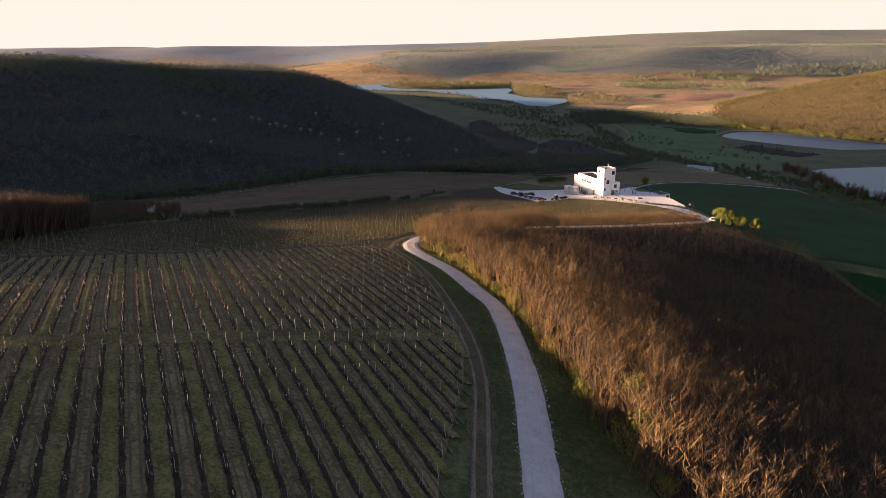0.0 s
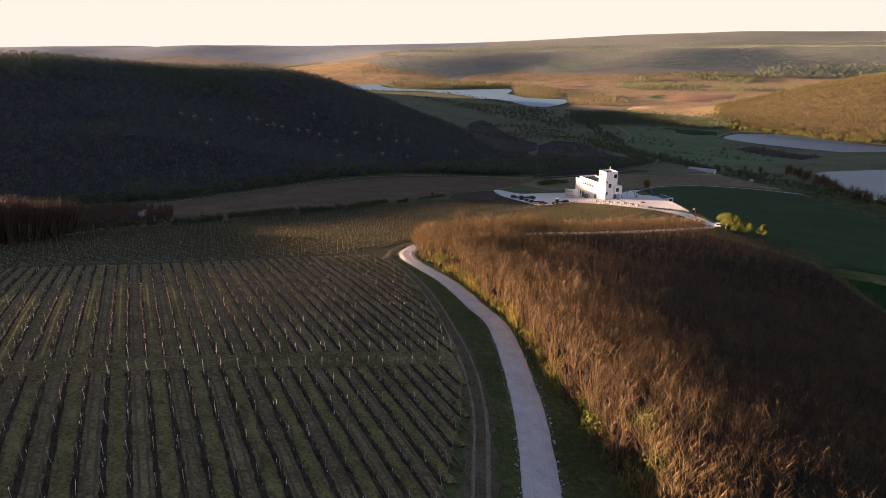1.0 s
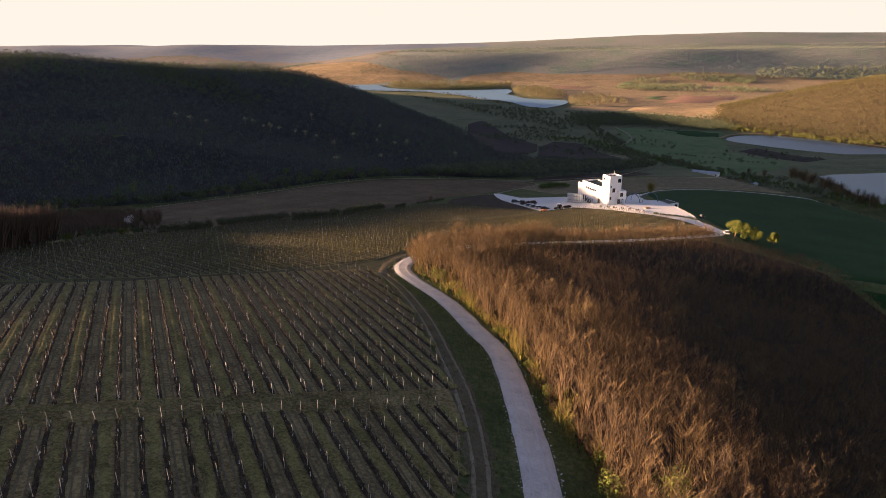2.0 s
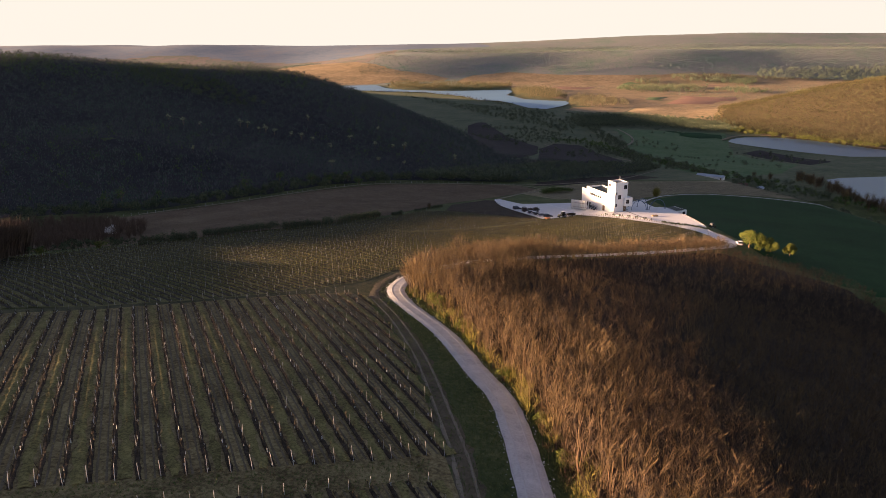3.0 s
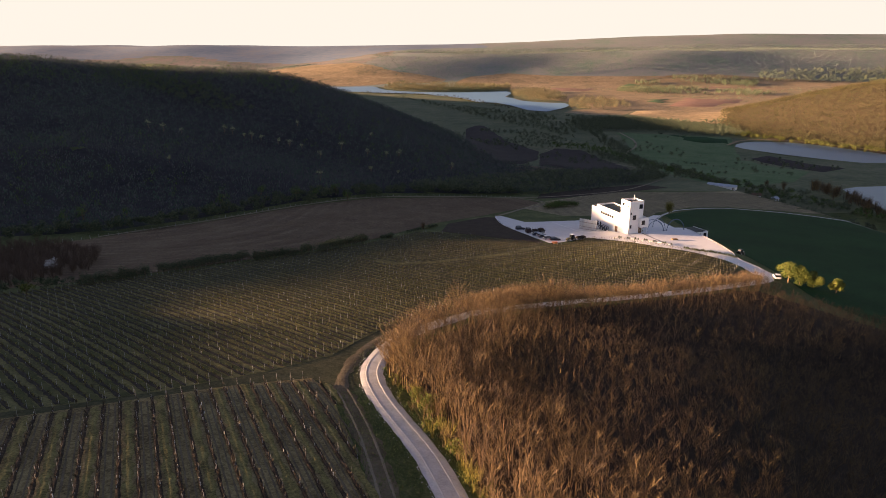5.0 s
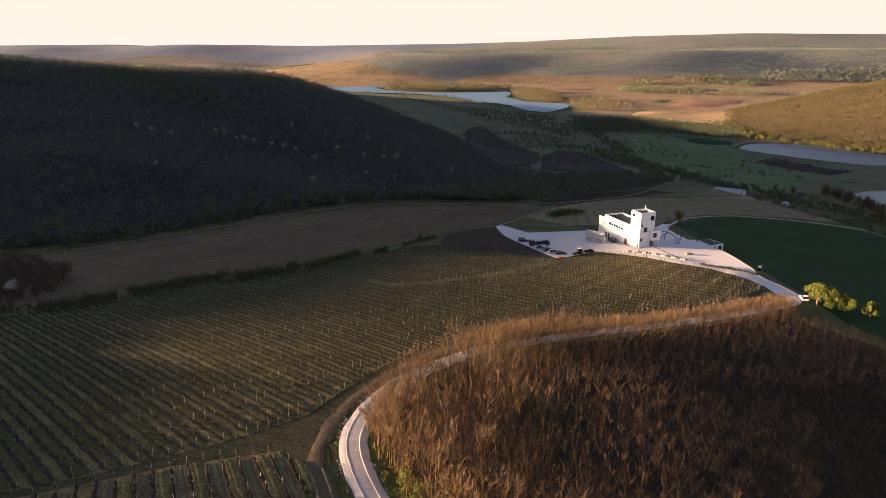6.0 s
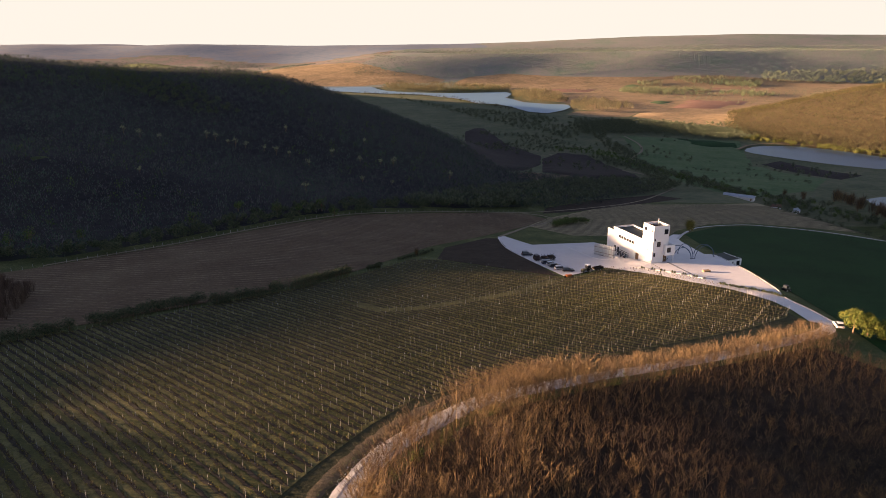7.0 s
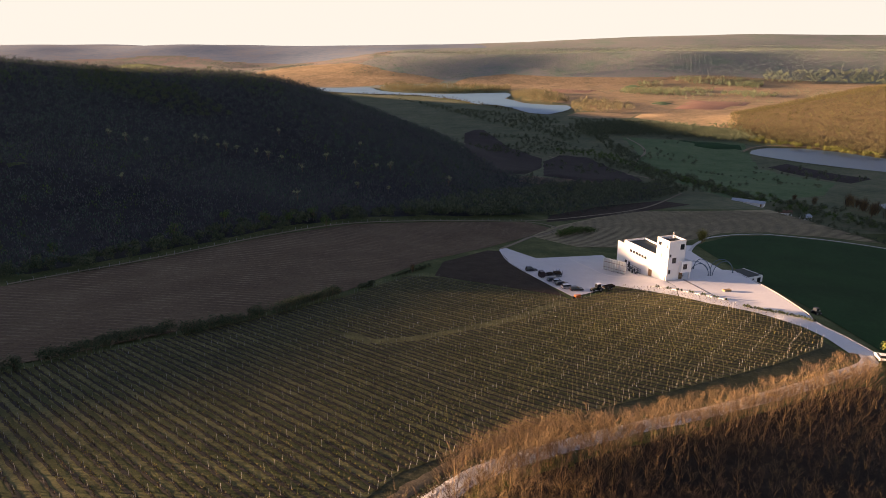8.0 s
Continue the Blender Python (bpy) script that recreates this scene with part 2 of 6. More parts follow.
M_PALEBUD = material("pale_buds", [(0.17, 0.18, 0.09), (0.27, 0.28, 0.16)], 2, piece=0.4)
M_WOODLEAF = material("dull_green_leaves", [(0.0371, 0.0759, 0.0236), (0.0675, 0.1181, 0.0338), (0.1013, 0.1435, 0.0439)], 6, piece=0.4)
M_STRAW = material("straw_rows", [(0.085, 0.058, 0.039), (0.165, 0.118, 0.075), (0.25, 0.19, 0.118)], 14, grain=0.8)
M_VALLEYGRASS = material("valley_pasture", [(0.055, 0.08, 0.045), (0.1, 0.115, 0.062), (0.16, 0.15, 0.09)], 45, bump=0.3, bump_size=2.0, grain=6)
M_HILLFLOOR = material("russet_wood_floor", [(0.075, 0.058, 0.035), (0.11, 0.085, 0.05)], 30, grain=5)
# far slopes: base tones paled and cooled to stand in for haze
M_FARHILL = material("haze_paled_slopes", [(0.099, 0.1736, 0.1196), (0.165, 0.1994, 0.161), (0.22, 0.2072, 0.1928), (0.1155, 0.1926, 0.1342)], 210, bump=1.0, bump_size=12, grain=16, spread=(0.36, 0.64))
# distance haze put into the base colour as blue
M_HAZEHILL = material("haze_tinted_hills", [(0.1, 0.145, 0.19), (0.14, 0.175, 0.215), (0.18, 0.19, 0.2)], 300, grain=40, spread=(0.36, 0.64))
M_ROSEHILL = material("distant_bare_slopes", [(0.17, 0.13, 0.115), (0.22, 0.17, 0.145), (0.12, 0.14, 0.11), (0.19, 0.18, 0.13)], 110, grain=15, spread=(0.38, 0.62))
M_BUDTWIG = material("yellow_budding_twigs", [(0.1266, 0.1161, 0.0295), (0.211, 0.1899, 0.0506), (0.3164, 0.2531, 0.0739)], 5, piece=0.5)
M_EDGELEAF = material("yellow_green_crowns", [(0.07, 0.078, 0.024), (0.115, 0.118, 0.036)], 12, piece=0.3)
M_MARGIN = material("headland_earth", [(0.0304, 0.0371, 0.0169), (0.0574, 0.0574, 0.0287), (0.0929, 0.0844, 0.0456)], 4.0, bump=0.06, bump_size=0.3, grain=0.5)
M_PINE = material("dark_pine_crowns", [(0.05, 0.075, 0.045), (0.085, 0.11, 0.062), (0.12, 0.13, 0.08)], 60, piece=0.4)
M_WEED = material("spring_weeds", [(0.0594, 0.0817, 0.0193), (0.1263, 0.1337, 0.0356), (0.193, 0.1708, 0.0535)], 6, piece=0.5)
# rippled lake: blue base colour stands in for the reflected upper sky
M_LAKE = material("sky_tinted_lake_water", [(0.095, 0.204, 0.2754), (0.114, 0.2244, 0.297)], 120, rough=0.42, bump=0.1, bump_size=2.5, spec=0.3)
M_WATER = material("pond_water", [(0.04, 0.08, 0.095), (0.055, 0.095, 0.11)], 60, rough=0.36, bump=0.08, bump_size=2.5, spec=0.3)


# ---------------------------------------------------------------- builders
from mathutils.geometry import delaunay_2d_cdt


def mesh_object(name, verts, faces, mat, parent=None, label="", smooth=False, mats=None, index=None):
    me = bpy.data.meshes.new(name)
    me.from_pydata([tuple(v) for v in np.asarray(verts, float)], [], faces if isinstance(faces, list) else faces.tolist())
    for m in mats or [mat]:
        me.materials.append(m)
    if index is not None:
        me.polygons.foreach_set("material_index", np.asarray(index, dtype=np.int32))
    if smooth:
        me.polygons.foreach_set("use_smooth", np.ones(len(me.polygons), dtype=bool))
    me.update()
    ob = new(name, me)
    ob.parent = parent
    if label:
        tagged(ob, label)
    return ob


def part(name, bm, mat, parent, label=""):
    me = bpy.data.meshes.new(name)
    bmesh.ops.recalc_face_normals(bm, faces=bm.faces)
    bm.to_mesh(me)
    bm.free()
    me.materials.append(mat)
    ob = new(name, me)
    ob.parent = parent
    if label:
        tagged(ob, label)
    return ob


def thing(name, m, label, category, group="", kind=""):
    ob = new(name)
    ob.matrix_world = m
    return tagged(ob, label, category, group, kind)


def inside(poly, x, y):
    x, y = np.asarray(x, float), np.asarray(y, float)
    hit = np.zeros(x.shape, bool)
    n = len(poly)
    for k in range(n):
        (x0, y0), (x1, y1) = poly[k], poly[(k + 1) % n]
        if y0 == y1:
            continue
        cross = (y0 > y) != (y1 > y)
        hit ^= cross & (x < (x1 - x0) * (y - y0) / (y1 - y0) + x0)
    return hit


def curve_points(pts, step, closed=False):
    """Catmull-Rom through the points, cut into about equal steps."""
    p = np.array(pts, float)
    q = np.vstack([p[-1], p, p[0], p[1]]) if closed else np.vstack([2 * p[0] - p[1], p, 2 * p[-1] - p[-2]])
    out = []
    for k in range(1, len(q) - 2):
        n = max(1, int(np.ceil(np.linalg.norm(q[k + 1] - q[k]) / step)))
        for t in np.arange(n) / n:
            a, b, c, d = q[k - 1], q[k], q[k + 1], q[k + 2]
            out.append(0.5 * (2 * b + (c - a) * t + (2 * a - 5 * b + 4 * c - d) * t * t + (3 * b - a - 3 * c + d) * t ** 3))
    if not closed:
        out.append(q[-2])
    return np.array(out)


def patch(name, poly, mat, step, lift, label, category="ground", height=None, rounded=False, kind="structure"):
    """A sheet draped over the land within a polygon."""
    height = height or ground
    edge = curve_points(poly, step, True) if rounded else []
    if not rounded:
        for k in range(len(poly)):
            a, b = np.array(poly[k], float), np.array(poly[(k + 1) % len(poly)], float)
            n = max(1, int(np.linalg.norm(b - a) / step))
            edge += [a + (b - a) * j / n for j in range(n)]
        edge = np.array(edge)
    lo, hi = edge.min(0), edge.max(0)
    gx, gy = np.meshgrid(np.arange(lo[0], hi[0], step), np.arange(lo[1], hi[1], step))
    gx[1::2] += step / 2
    keep = inside(edge, gx, gy)
    pts = np.stack([gx[keep], gy[keep]], 1)
    if len(pts):
        far = np.array([np.min(np.sum((edge - q) ** 2, 1)) for q in pts]) > (0.35 * step) ** 2
        pts = pts[far]
    allp = [Vector(q) for q in np.vstack([edge, pts])]
    n = len(edge)
    vs, _, fs, *_ = delaunay_2d_cdt(allp, [(k, (k + 1) % n) for k in range(n)], [], 1, 1e-4)
    v = np.array([(a.x, a.y) for a in vs])
    rim = np.zeros(len(v), bool)
    rim[: len(edge)] = lift > 0.3
    z = height(v[:, 0], v[:, 1]) + np.where(rim, -0.15, lift)
    return tagged(mesh_object(name, np.column_stack([v, z]), [tuple(f) for f in fs], mat, smooth=True), label, category, kind=kind)


def ribbon(name, pts, width, mat, lift, label, category="road", step=2.0, across=6, crown=0.0, kind="structure", ragged=0.0, height=None):
    height = height or ground
    c = curve_points(pts, step)
    t = np.gradient(c, axis=0)
    t /= np.linalg.norm(t, axis=1)[:, None]
    side = np.stack([t[:, 1], -t[:, 0]], 1)
    rng = np.random.RandomState(len(name) * 7 + len(pts))
    verts, faces = [], []
    wl = 1 + ragged * rng.uniform(-1, 1, len(c))
    wr = 1 + ragged * rng.uniform(-1, 1, len(c))
    for k in range(across + 1):
        a = k / across * 2 - 1
        w = np.where(a < 0, wl, wr) * a * width / 2
        q = c + side * w[:, None]
        drop = crown * (1 - a * a) - (0.12 if k in (0, across) else 0)
        verts.append(np.column_stack([q, height(q[:, 0], q[:, 1]) + lift + drop]))
    n = len(c)
    verts = np.vstack(verts)
    for k in range(across):
        for j in range(n - 1):
            faces.append((k * n + j, k * n + j + 1, (k + 1) * n + j + 1, (k + 1) * n + j))
    return tagged(mesh_object(name, verts, faces, mat, smooth=True), label, category, kind=kind)


def box(bm, cx, cy, cz, sx, sy, sz, rz=0.0, bevel=0.0):
    """A box by its centre and sizes."""
    r = bmesh.ops.create_cube(bm, size=1.0, matrix=Matrix.Translation((cx, cy, cz)) @ Matrix.Rotation(rz, 4, "Z") @ Matrix.Diagonal((sx, sy, sz, 1)))
    if bevel:
        edges = list({e for v in r["verts"] for e in v.link_edges})
        bmesh.ops.bevel(bm, geom=edges, offset=bevel, segments=1, affect="EDGES")
    return r["verts"]


def scatter(poly, spacing, seed, jitter=0.45, keep=None):
    """Uneven places within a polygon, about the given spacing apart."""
    rng = np.random.RandomState(seed)
    p = np.array(poly, float)
    gx, gy = np.meshgrid(np.arange(p[:, 0].min(), p[:, 0].max(), spacing), np.arange(p[:, 1].min(), p[:, 1].max(), spacing))
    gx = gx + rng.uniform(-jitter, jitter, gx.shape) * spacing
    gy = gy + rng.uniform(-jitter, jitter, gy.shape) * spacing
    k = inside(poly, gx, gy)
    x, y = gx[k], gy[k]
    if keep is not None:
        k = keep(x, y)
        x, y = x[k], y[k]
    return x, y


def brush(rng, twigs, height, radius, width, low=0.25):
    """A bare crown: slim three-cornered twigs that rise and fan out. Verts and triangles."""
    v, f = [], []
    for k in range(twigs):
        a = rng.uniform(0, 2 * math.pi)
        rr = radius * math.sqrt(rng.uniform(0.0, 1.0))
        z0 = height * rng.uniform(low * 0.5, 0.62)
        start = np.array([math.cos(a) * rr * 0.35, math.sin(a) * rr * 0.35, z0])
        top = height * (1 - 0.35 * (rr / radius) ** 2) * rng.uniform(0.78, 1.04)
        tip = np.array([math.cos(a) * rr + rng.normal(0, 0.1) * radius, math.sin(a) * rr + rng.normal(0, 0.1) * radius, max(top, z0 + 0.15 * height)])
        b = rng.uniform(0, 2 * math.pi)
        w = np.array([math.cos(b), math.sin(b), 0.2]) * width * rng.uniform(0.6, 1.3)
        i = len(v)
        v += [start - w, start + w, tip]
        f.append((i, i + 1, i + 2))
    return np.array(v), np.array(f)


def leaf_cloud(rng, count, rx, rz, zc, leaf, clumps=7, outward=0.0):
    """A crown of small three-cornered leaf sprays gathered in uneven clumps; outward lays them like a shell."""
    cs = []
    for k in range(clumps):
        d = rng.normal(size=3)
        d /= np.linalg.norm(d)
        cs.append(d * np.array([rx, rx, rz]) * rng.uniform(0.25, 0.75))
    v, f = [], []
    for k in range(count):
        c = cs[rng.randint(clumps)]
        d = rng.normal(size=3)
        if outward:
            d[2] = abs(d[2]) * rng.choice([1, 1, -0.4])
        d /= np.linalg.norm(d)
        p = c + d * (rng.uniform(0.2, 1.0) ** 0.5) * np.array([rx, rx, rz]) * 0.42
        a, b = rng.normal(size=3), rng.normal(size=3)
        if outward:
            a, b = a - outward * d * (a @ d), b - outward * d * (b @ d)
        a *= leaf * rng.uniform(0.6, 1.3) / np.linalg.norm(a)
        b *= leaf * rng.uniform(0.6, 1.3) / np.linalg.norm(b)
        i = len(v)
        p = p + np.array([0, 0, zc])
        v += [p - a * 0.5, p + a * 0.5, p + b]
        f.append((i, i + 1, i + 2))
    return np.array(v), np.array(f)


def tube(p0, p1, r0, r1, sides=4):
    """A tapered limb. Verts and faces."""
    p0, p1 = np.array(p0, float), np.array(p1, float)
    ax = p1 - p0
    ax /= np.linalg.norm(ax)
    u = np.cross(ax, (0.3, 0.9, 0.1))
    u /= np.linalg.norm(u)
    w = np.cross(ax, u)
    ang = np.arange(sides) * 2 * math.pi / sides
    ring = np.cos(ang)[:, None] * u + np.sin(ang)[:, None] * w
    v = np.vstack([p0 + ring * r0, p1 + ring * r1])
    f = [(k, (k + 1) % sides, (k + 1) % sides + sides, k + sides) for k in range(sides)]
    return v, f


def many(name, shapes, xs, ys, seed, mat, label, category, lo=0.7, hi=1.25, sink=0.15, kind="stuff", stretch=None, height=None):
    """One object of very many small plants: shapes is a list of (verts, triangles)."""
    rng = np.random.RandomState(seed)
    height = height or ground
    zs = height(xs, ys) - sink
    vs, fs, base = [], [], 0
    which = rng.randint(len(shapes), size=len(xs))
    rot, sc = rng.uniform(0, 2 * math.pi, len(xs)), rng.uniform(lo, hi, len(xs))
    if stretch is not None:
        sc = sc * stretch(xs, ys)
    for k in range(len(xs)):
        v, f = shapes[which[k]]
        c, s = math.cos(rot[k]) * sc[k], math.sin(rot[k]) * sc[k]
        vs.append(np.column_stack([v[:, 0] * c - v[:, 1] * s + xs[k], v[:, 0] * s + v[:, 1] * c + ys[k], v[:, 2] * sc[k] + zs[k]]))
        fs.append(f + base)
        base += len(v)
    v, f = np.vstack(vs), np.vstack(fs)
    me = bpy.data.meshes.new(name)
    me.vertices.add(len(v))
    me.vertices.foreach_set("co", v.astype(np.float32).ravel())
    me.loops.add(f.size)
    me.loops.foreach_set("vertex_index", f.astype(np.int32).ravel())
    me.polygons.add(len(f))
    me.polygons.foreach_set("loop_start", np.arange(0, f.size, 3, dtype=np.int32))
    me.polygons.foreach_set("loop_total", np.full(len(f), 3, dtype=np.int32))
    me.materials.append(mat)
    me.update(calc_edges=True)
    return tagged(new(name, me), label, category, kind=kind)


# ---------------------------------------------------------------- ground
def axis_steps(lo, hi, fine_lo, fine_hi, fine, grow=1.07, most=90):
    out = list(np.arange(fine_lo, fine_hi + fine, fine))
    d, a = fine, out[-1]
    while a < hi:
        d = min(d * grow, most)
        a += d
        out.append(a)
    d, a = fine, fine_lo
    while a > lo:
        d = min(d * grow, most)
        a -= d
        out.insert(0, a)
    return np.array(out)


gxs = axis_steps(-4700, 4700, -130, 190, 3.0)
gys = axis_steps(-700, 4900, 30, 450, 3.0, most=45)
GX, GY = np.meshgrid(gxs, gys)
GZ = ground(GX, GY)
nx, ny = len(gxs), len(gys)
idx = np.arange(nx * ny).reshape(ny, nx)
quads = np.stack([idx[:-1, :-1], idx[:-1, 1:], idx[1:, 1:], idx[1:, :-1]], -1).reshape(-1, 4)
EASTWOOD = [(470, 1110), (500, 1050), (560, 960), (640, 900), (1000, 800), (1500, 1000), (1500, 1600), (900, 1650), (600, 1500), (490, 1250)]
FARWOOD = [(-2600, 2500), (-700, 2480), (-100, 2440), (600, 2490), (1200, 2420), (1900, 2370), (3300, 2400), (3300, 4500), (-2600, 4500)]
mid = np.column_stack([GX.ravel(), GY.ravel(), GZ.ravel()])[quads].mean(1)
cover = np.where((mid[:, 1] > 560) & (mid[:, 2] < -22), 1, 0)
cover = np.where(inside(EASTWOOD, mid[:, 0], mid[:, 1]), 2, cover)
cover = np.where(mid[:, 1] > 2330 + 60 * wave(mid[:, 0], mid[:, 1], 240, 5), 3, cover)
cover = np.where((mid[:, 1] > 2450) & (mid[:, 0] < -330 + 0.1 * (mid[:, 1] - 2600) + 60 * wave(mid[:, 0], mid[:, 1], 150, 2)), 5, cover)
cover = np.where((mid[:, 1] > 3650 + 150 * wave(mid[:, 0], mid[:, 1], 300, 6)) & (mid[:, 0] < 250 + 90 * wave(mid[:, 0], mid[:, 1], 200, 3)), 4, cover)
tagged(mesh_object("ground", np.column_stack([GX.ravel(), GY.ravel(), GZ.ravel()]), quads, M_GRASS, smooth=True, mats=[M_GRASS, M_VALLEYGRASS, M_HILLFLOOR, M_FARHILL, M_HAZEHILL, M_ROSEHILL], index=cover), "rolling hills of rough spring grass and scrub", "ground", kind="structure")

# fields
NEAR_FIELD = [(-110, 20), (-2, 20), (-2.5, 60), (0.2, 80), (0.6, 92), (-1.8, 105), (-4.8, 122), (-9.6, 140), (-15.5, 157), (-19, 162), (-30, 157), (-46, 147), (-58, 140), (-76, 135), (-110, 127)]
MID_FIELD = [(-160, 130), (-90, 137), (-58, 143), (-46, 149), (-38, 154), (-26, 164), (-18, 173), (-14.5, 183), (-9, 196), (-3.5, 206), (6, 214.5), (14, 220), (20, 225), (28, 231), (43, 240.7), (61, 252.6), (79, 263.7), (96, 276.5), (100.5, 284), (96, 300), (86, 314), (70, 330), (62, 334), (52, 323), (43, 316), (20, 332), (0, 345), (-10, 345), (-27, 314), (-43, 293), (-62, 271), (-82, 250), (-120, 222), (-165, 190)]
patch("vineyard_floor", NEAR_FIELD, M_SOIL, 4.0, 0.10, "brown earth and thin grass between young vine rows")
patch("vineyard_floor", MID_FIELD, M_MIDSOIL, 5.0, 0.10, "grassy brown earth under the upper vineyard")
patch("field_margin", [(-20, 164), (-12, 160), (-12.6, 172), (-8, 188), (0.5, 201.5), (8, 210.5), (26, 223), (43, 233), (61, 243.5), (87, 260.5), (100, 271), (98, 287), (90, 282), (74, 276), (53, 266), (36, 254), (19, 242), (5, 224), (-7, 209), (-13, 199), (-18.5, 185), (-22, 176)], M_MARGIN, 3.0, 0.06, "bare brown headland between vines and road")
patch("field_margin", [(-105, 131), (-76, 134.5), (-58, 139.5), (-46, 145.5), (-30, 155.5), (-19, 160.5), (-12, 158), (-15, 170), (-21, 177), (-28, 165.5), (-38, 155.5), (-46, 150.5), (-58, 143.5), (-76, 138), (-105, 133.5)], M_MARGIN, 3.0, 0.08, "brown headland strip between the two vineyards")
patch("ploughed_field", [(41, 319), (27, 398), (22, 398), (3, 372), (0, 347), (20, 334)], M_PLOUGH, 5.0, 0.12, "dark freshly ploughed wedge of earth beside the yard")
SLOPE = [(60, 462), (46, 436), (64, 412), (110, 415), (124, 440), (152, 466), (178, 470), (205, 455), (240, 430), (300, 480), (240, 560), (120, 540)]
BROWN = [(-150, 232), (-105, 240), (-82, 256), (-62, 277), (-44, 298), (-28, 321), (-4, 372), (22, 404), (44, 434), (60, 460), (48, 474), (8, 461), (-40, 440), (-72, 410), (-108, 364), (-141, 332), (-190, 300)]
patch("brown_field", BROWN, M_STUBBLE, 7.0, 0.14, "bare reddish brown field in fine drilled rows")
patch("wheat_field", [(113, 303), (114, 342), (116, 362), (124, 428), (131, 437), (153, 457), (176, 461), (199, 447), (217, 428), (250, 380), (265, 300), (250, 200), (150, 192), (130, 206), (116, 226), (108, 250), (112, 280)], M_GREEN, 7.0, 0.14, "dark green field of young wheat")
patch("meadow", [(282, 1150), (350, 1130), (446, 1090), (400, 960), (372, 880), (395, 766), (330, 680), (240, 640), (215, 690), (212, 800), (225, 900), (262, 1000)], M_MEADOW, 25, 0.9, "green valley meadow in shade")
patch("ploughed_field", [(71, 1281), (97, 1048), (130, 953), (120, 882), (89, 794), (50, 730), (30, 745), (30, 960), (40, 1200)], M_VALLEYPLOUGH, 12, 2.0, "dark ploughed field under the wooded hill")
patch("ploughed_field", [(156, 976), (190, 963), (203, 833), (196, 744), (138, 726), (105, 782), (127, 930)], M_VALLEYPLOUGH, 12, 2.0, "dark ploughed valley field")
patch("dry_field", [(60, 707), (86, 774), (123, 759), (165, 728), (160, 690), (124, 672), (75, 688)], M_STUBBLE, 16, 0.7, "pale brown strip between ploughed fields")
patch("ploughed_field", [(60, 478), (79, 492), (120, 531), (178, 580), (163, 600), (110, 560), (66, 505)], M_PLOUGH, 8, 0.2, "dark ploughed strip along the slope's top")
patch("ploughed_field", [(383, 893), (421, 919), (452, 802), (403, 760)], M_VALLEYPLOUGH, 20, 1.6, "dark ploughed strip beside the pond")
patch("wheat_field", [(352, 1120), (440, 1075), (405, 985), (360, 1040)], M_GREEN, 25, 1.7, "green strip of winter wheat in the valley")
patch("dry_field", [(310, 1600), (330, 1700), (300, 1790), (240, 1950), (235, 2150), (210, 2330), (60, 2400), (50, 2500), (110, 2585), (245, 2640), (460, 2600), (670, 2590), (1030, 2610), (1300, 2560), (1900, 2480), (1900, 1900), (1500, 1700), (900, 1550), (620, 1500), (540, 1330), (500, 1250), (430, 1330), (380, 1440), (420, 1520)], M_DRY, 60, 1.5, "wide dry golden fields across the valley")
patch("dry_field", [(-260, 2440), (-199, 2450), (-16, 2468), (25, 2520), (-60, 2580), (-191, 2640), (-343, 2820), (-640, 2900), (-800, 2600), (-600, 2420)], M_DRY, 55, 1.6, "dry golden slope beyond the lake's far arm")
patch("dry_field", [(255, 1490), (310, 1600), (420, 1520), (380, 1440), (300, 1420)], M_DRY, 40, 1.2, "dry golden bank beside the lake")
patch("red_field", [(507, 1611), (605, 1570), (694, 1659), (843, 1834), (740, 1850), (637, 1857)], M_RED, 45, 2.6, "bare red earth field in evening sun")
patch("green_field", [(479, 1681), (534, 1676), (594, 1820), (536, 1827)], M_MEADOW, 40, 2.7, "pale green strip beyond the lake")
patch("green_field", [(610, 2330), (700, 2390), (690, 2480), (600, 2440)], M_MEADOW, 40, 2.7, "small green field among the golden ones")
patch("red_field", [(700, 2300), (860, 2270), (1000, 2240), (1100, 2300), (900, 2360)], M_RED, 50, 2.8, "bare reddish strip between the pine belts")
patch("brown_field", [(300, 2120), (460, 2100), (520, 2240), (330, 2290)], M_RED, 50, 2.8, "bare brown field above the headland")
ribbon("field_road", [(690, 2500), (850, 2590), (1010, 2600), (1150, 2570)], 9, M_DIRT, 3.5, "pale track between the far fields", "track", step=20, across=3)
ribbon("lake_shore", [(196, 2040), (176, 1910), (194, 1850), (210, 1775), (252, 1735), (304, 1712)], 7, M_DRY, 1.6, "pale sandy shore of the headland", "bank", step=12, across=3)
patch("brown_field", SLOPE, M_SLOPE, 9.0, 0.14, "bare brown slope below the winery")


# roads
ROAD = [(2, -60), (4, 0), (6, 40), (6.7, 60), (7.6, 75), (8.0, 88), (7.0, 112), (3.9, 123), (-0.8, 139), (-6, 151), (-9, 159), (-10.6, 167), (-9.5, 177), (-5.5, 189), (2.5, 201), (9, 208.5), (26.5, 220.5), (43.5, 230.3), (61.5, 240.8), (88, 257.7), (102, 268), (106, 276)]
ribbon("gravel_road", ROAD, 3.6, M_GRAVEL, 0.16, "pale worn gravel road with tyre ruts", step=1.5, across=8, crown=0.012, ragged=0.05)

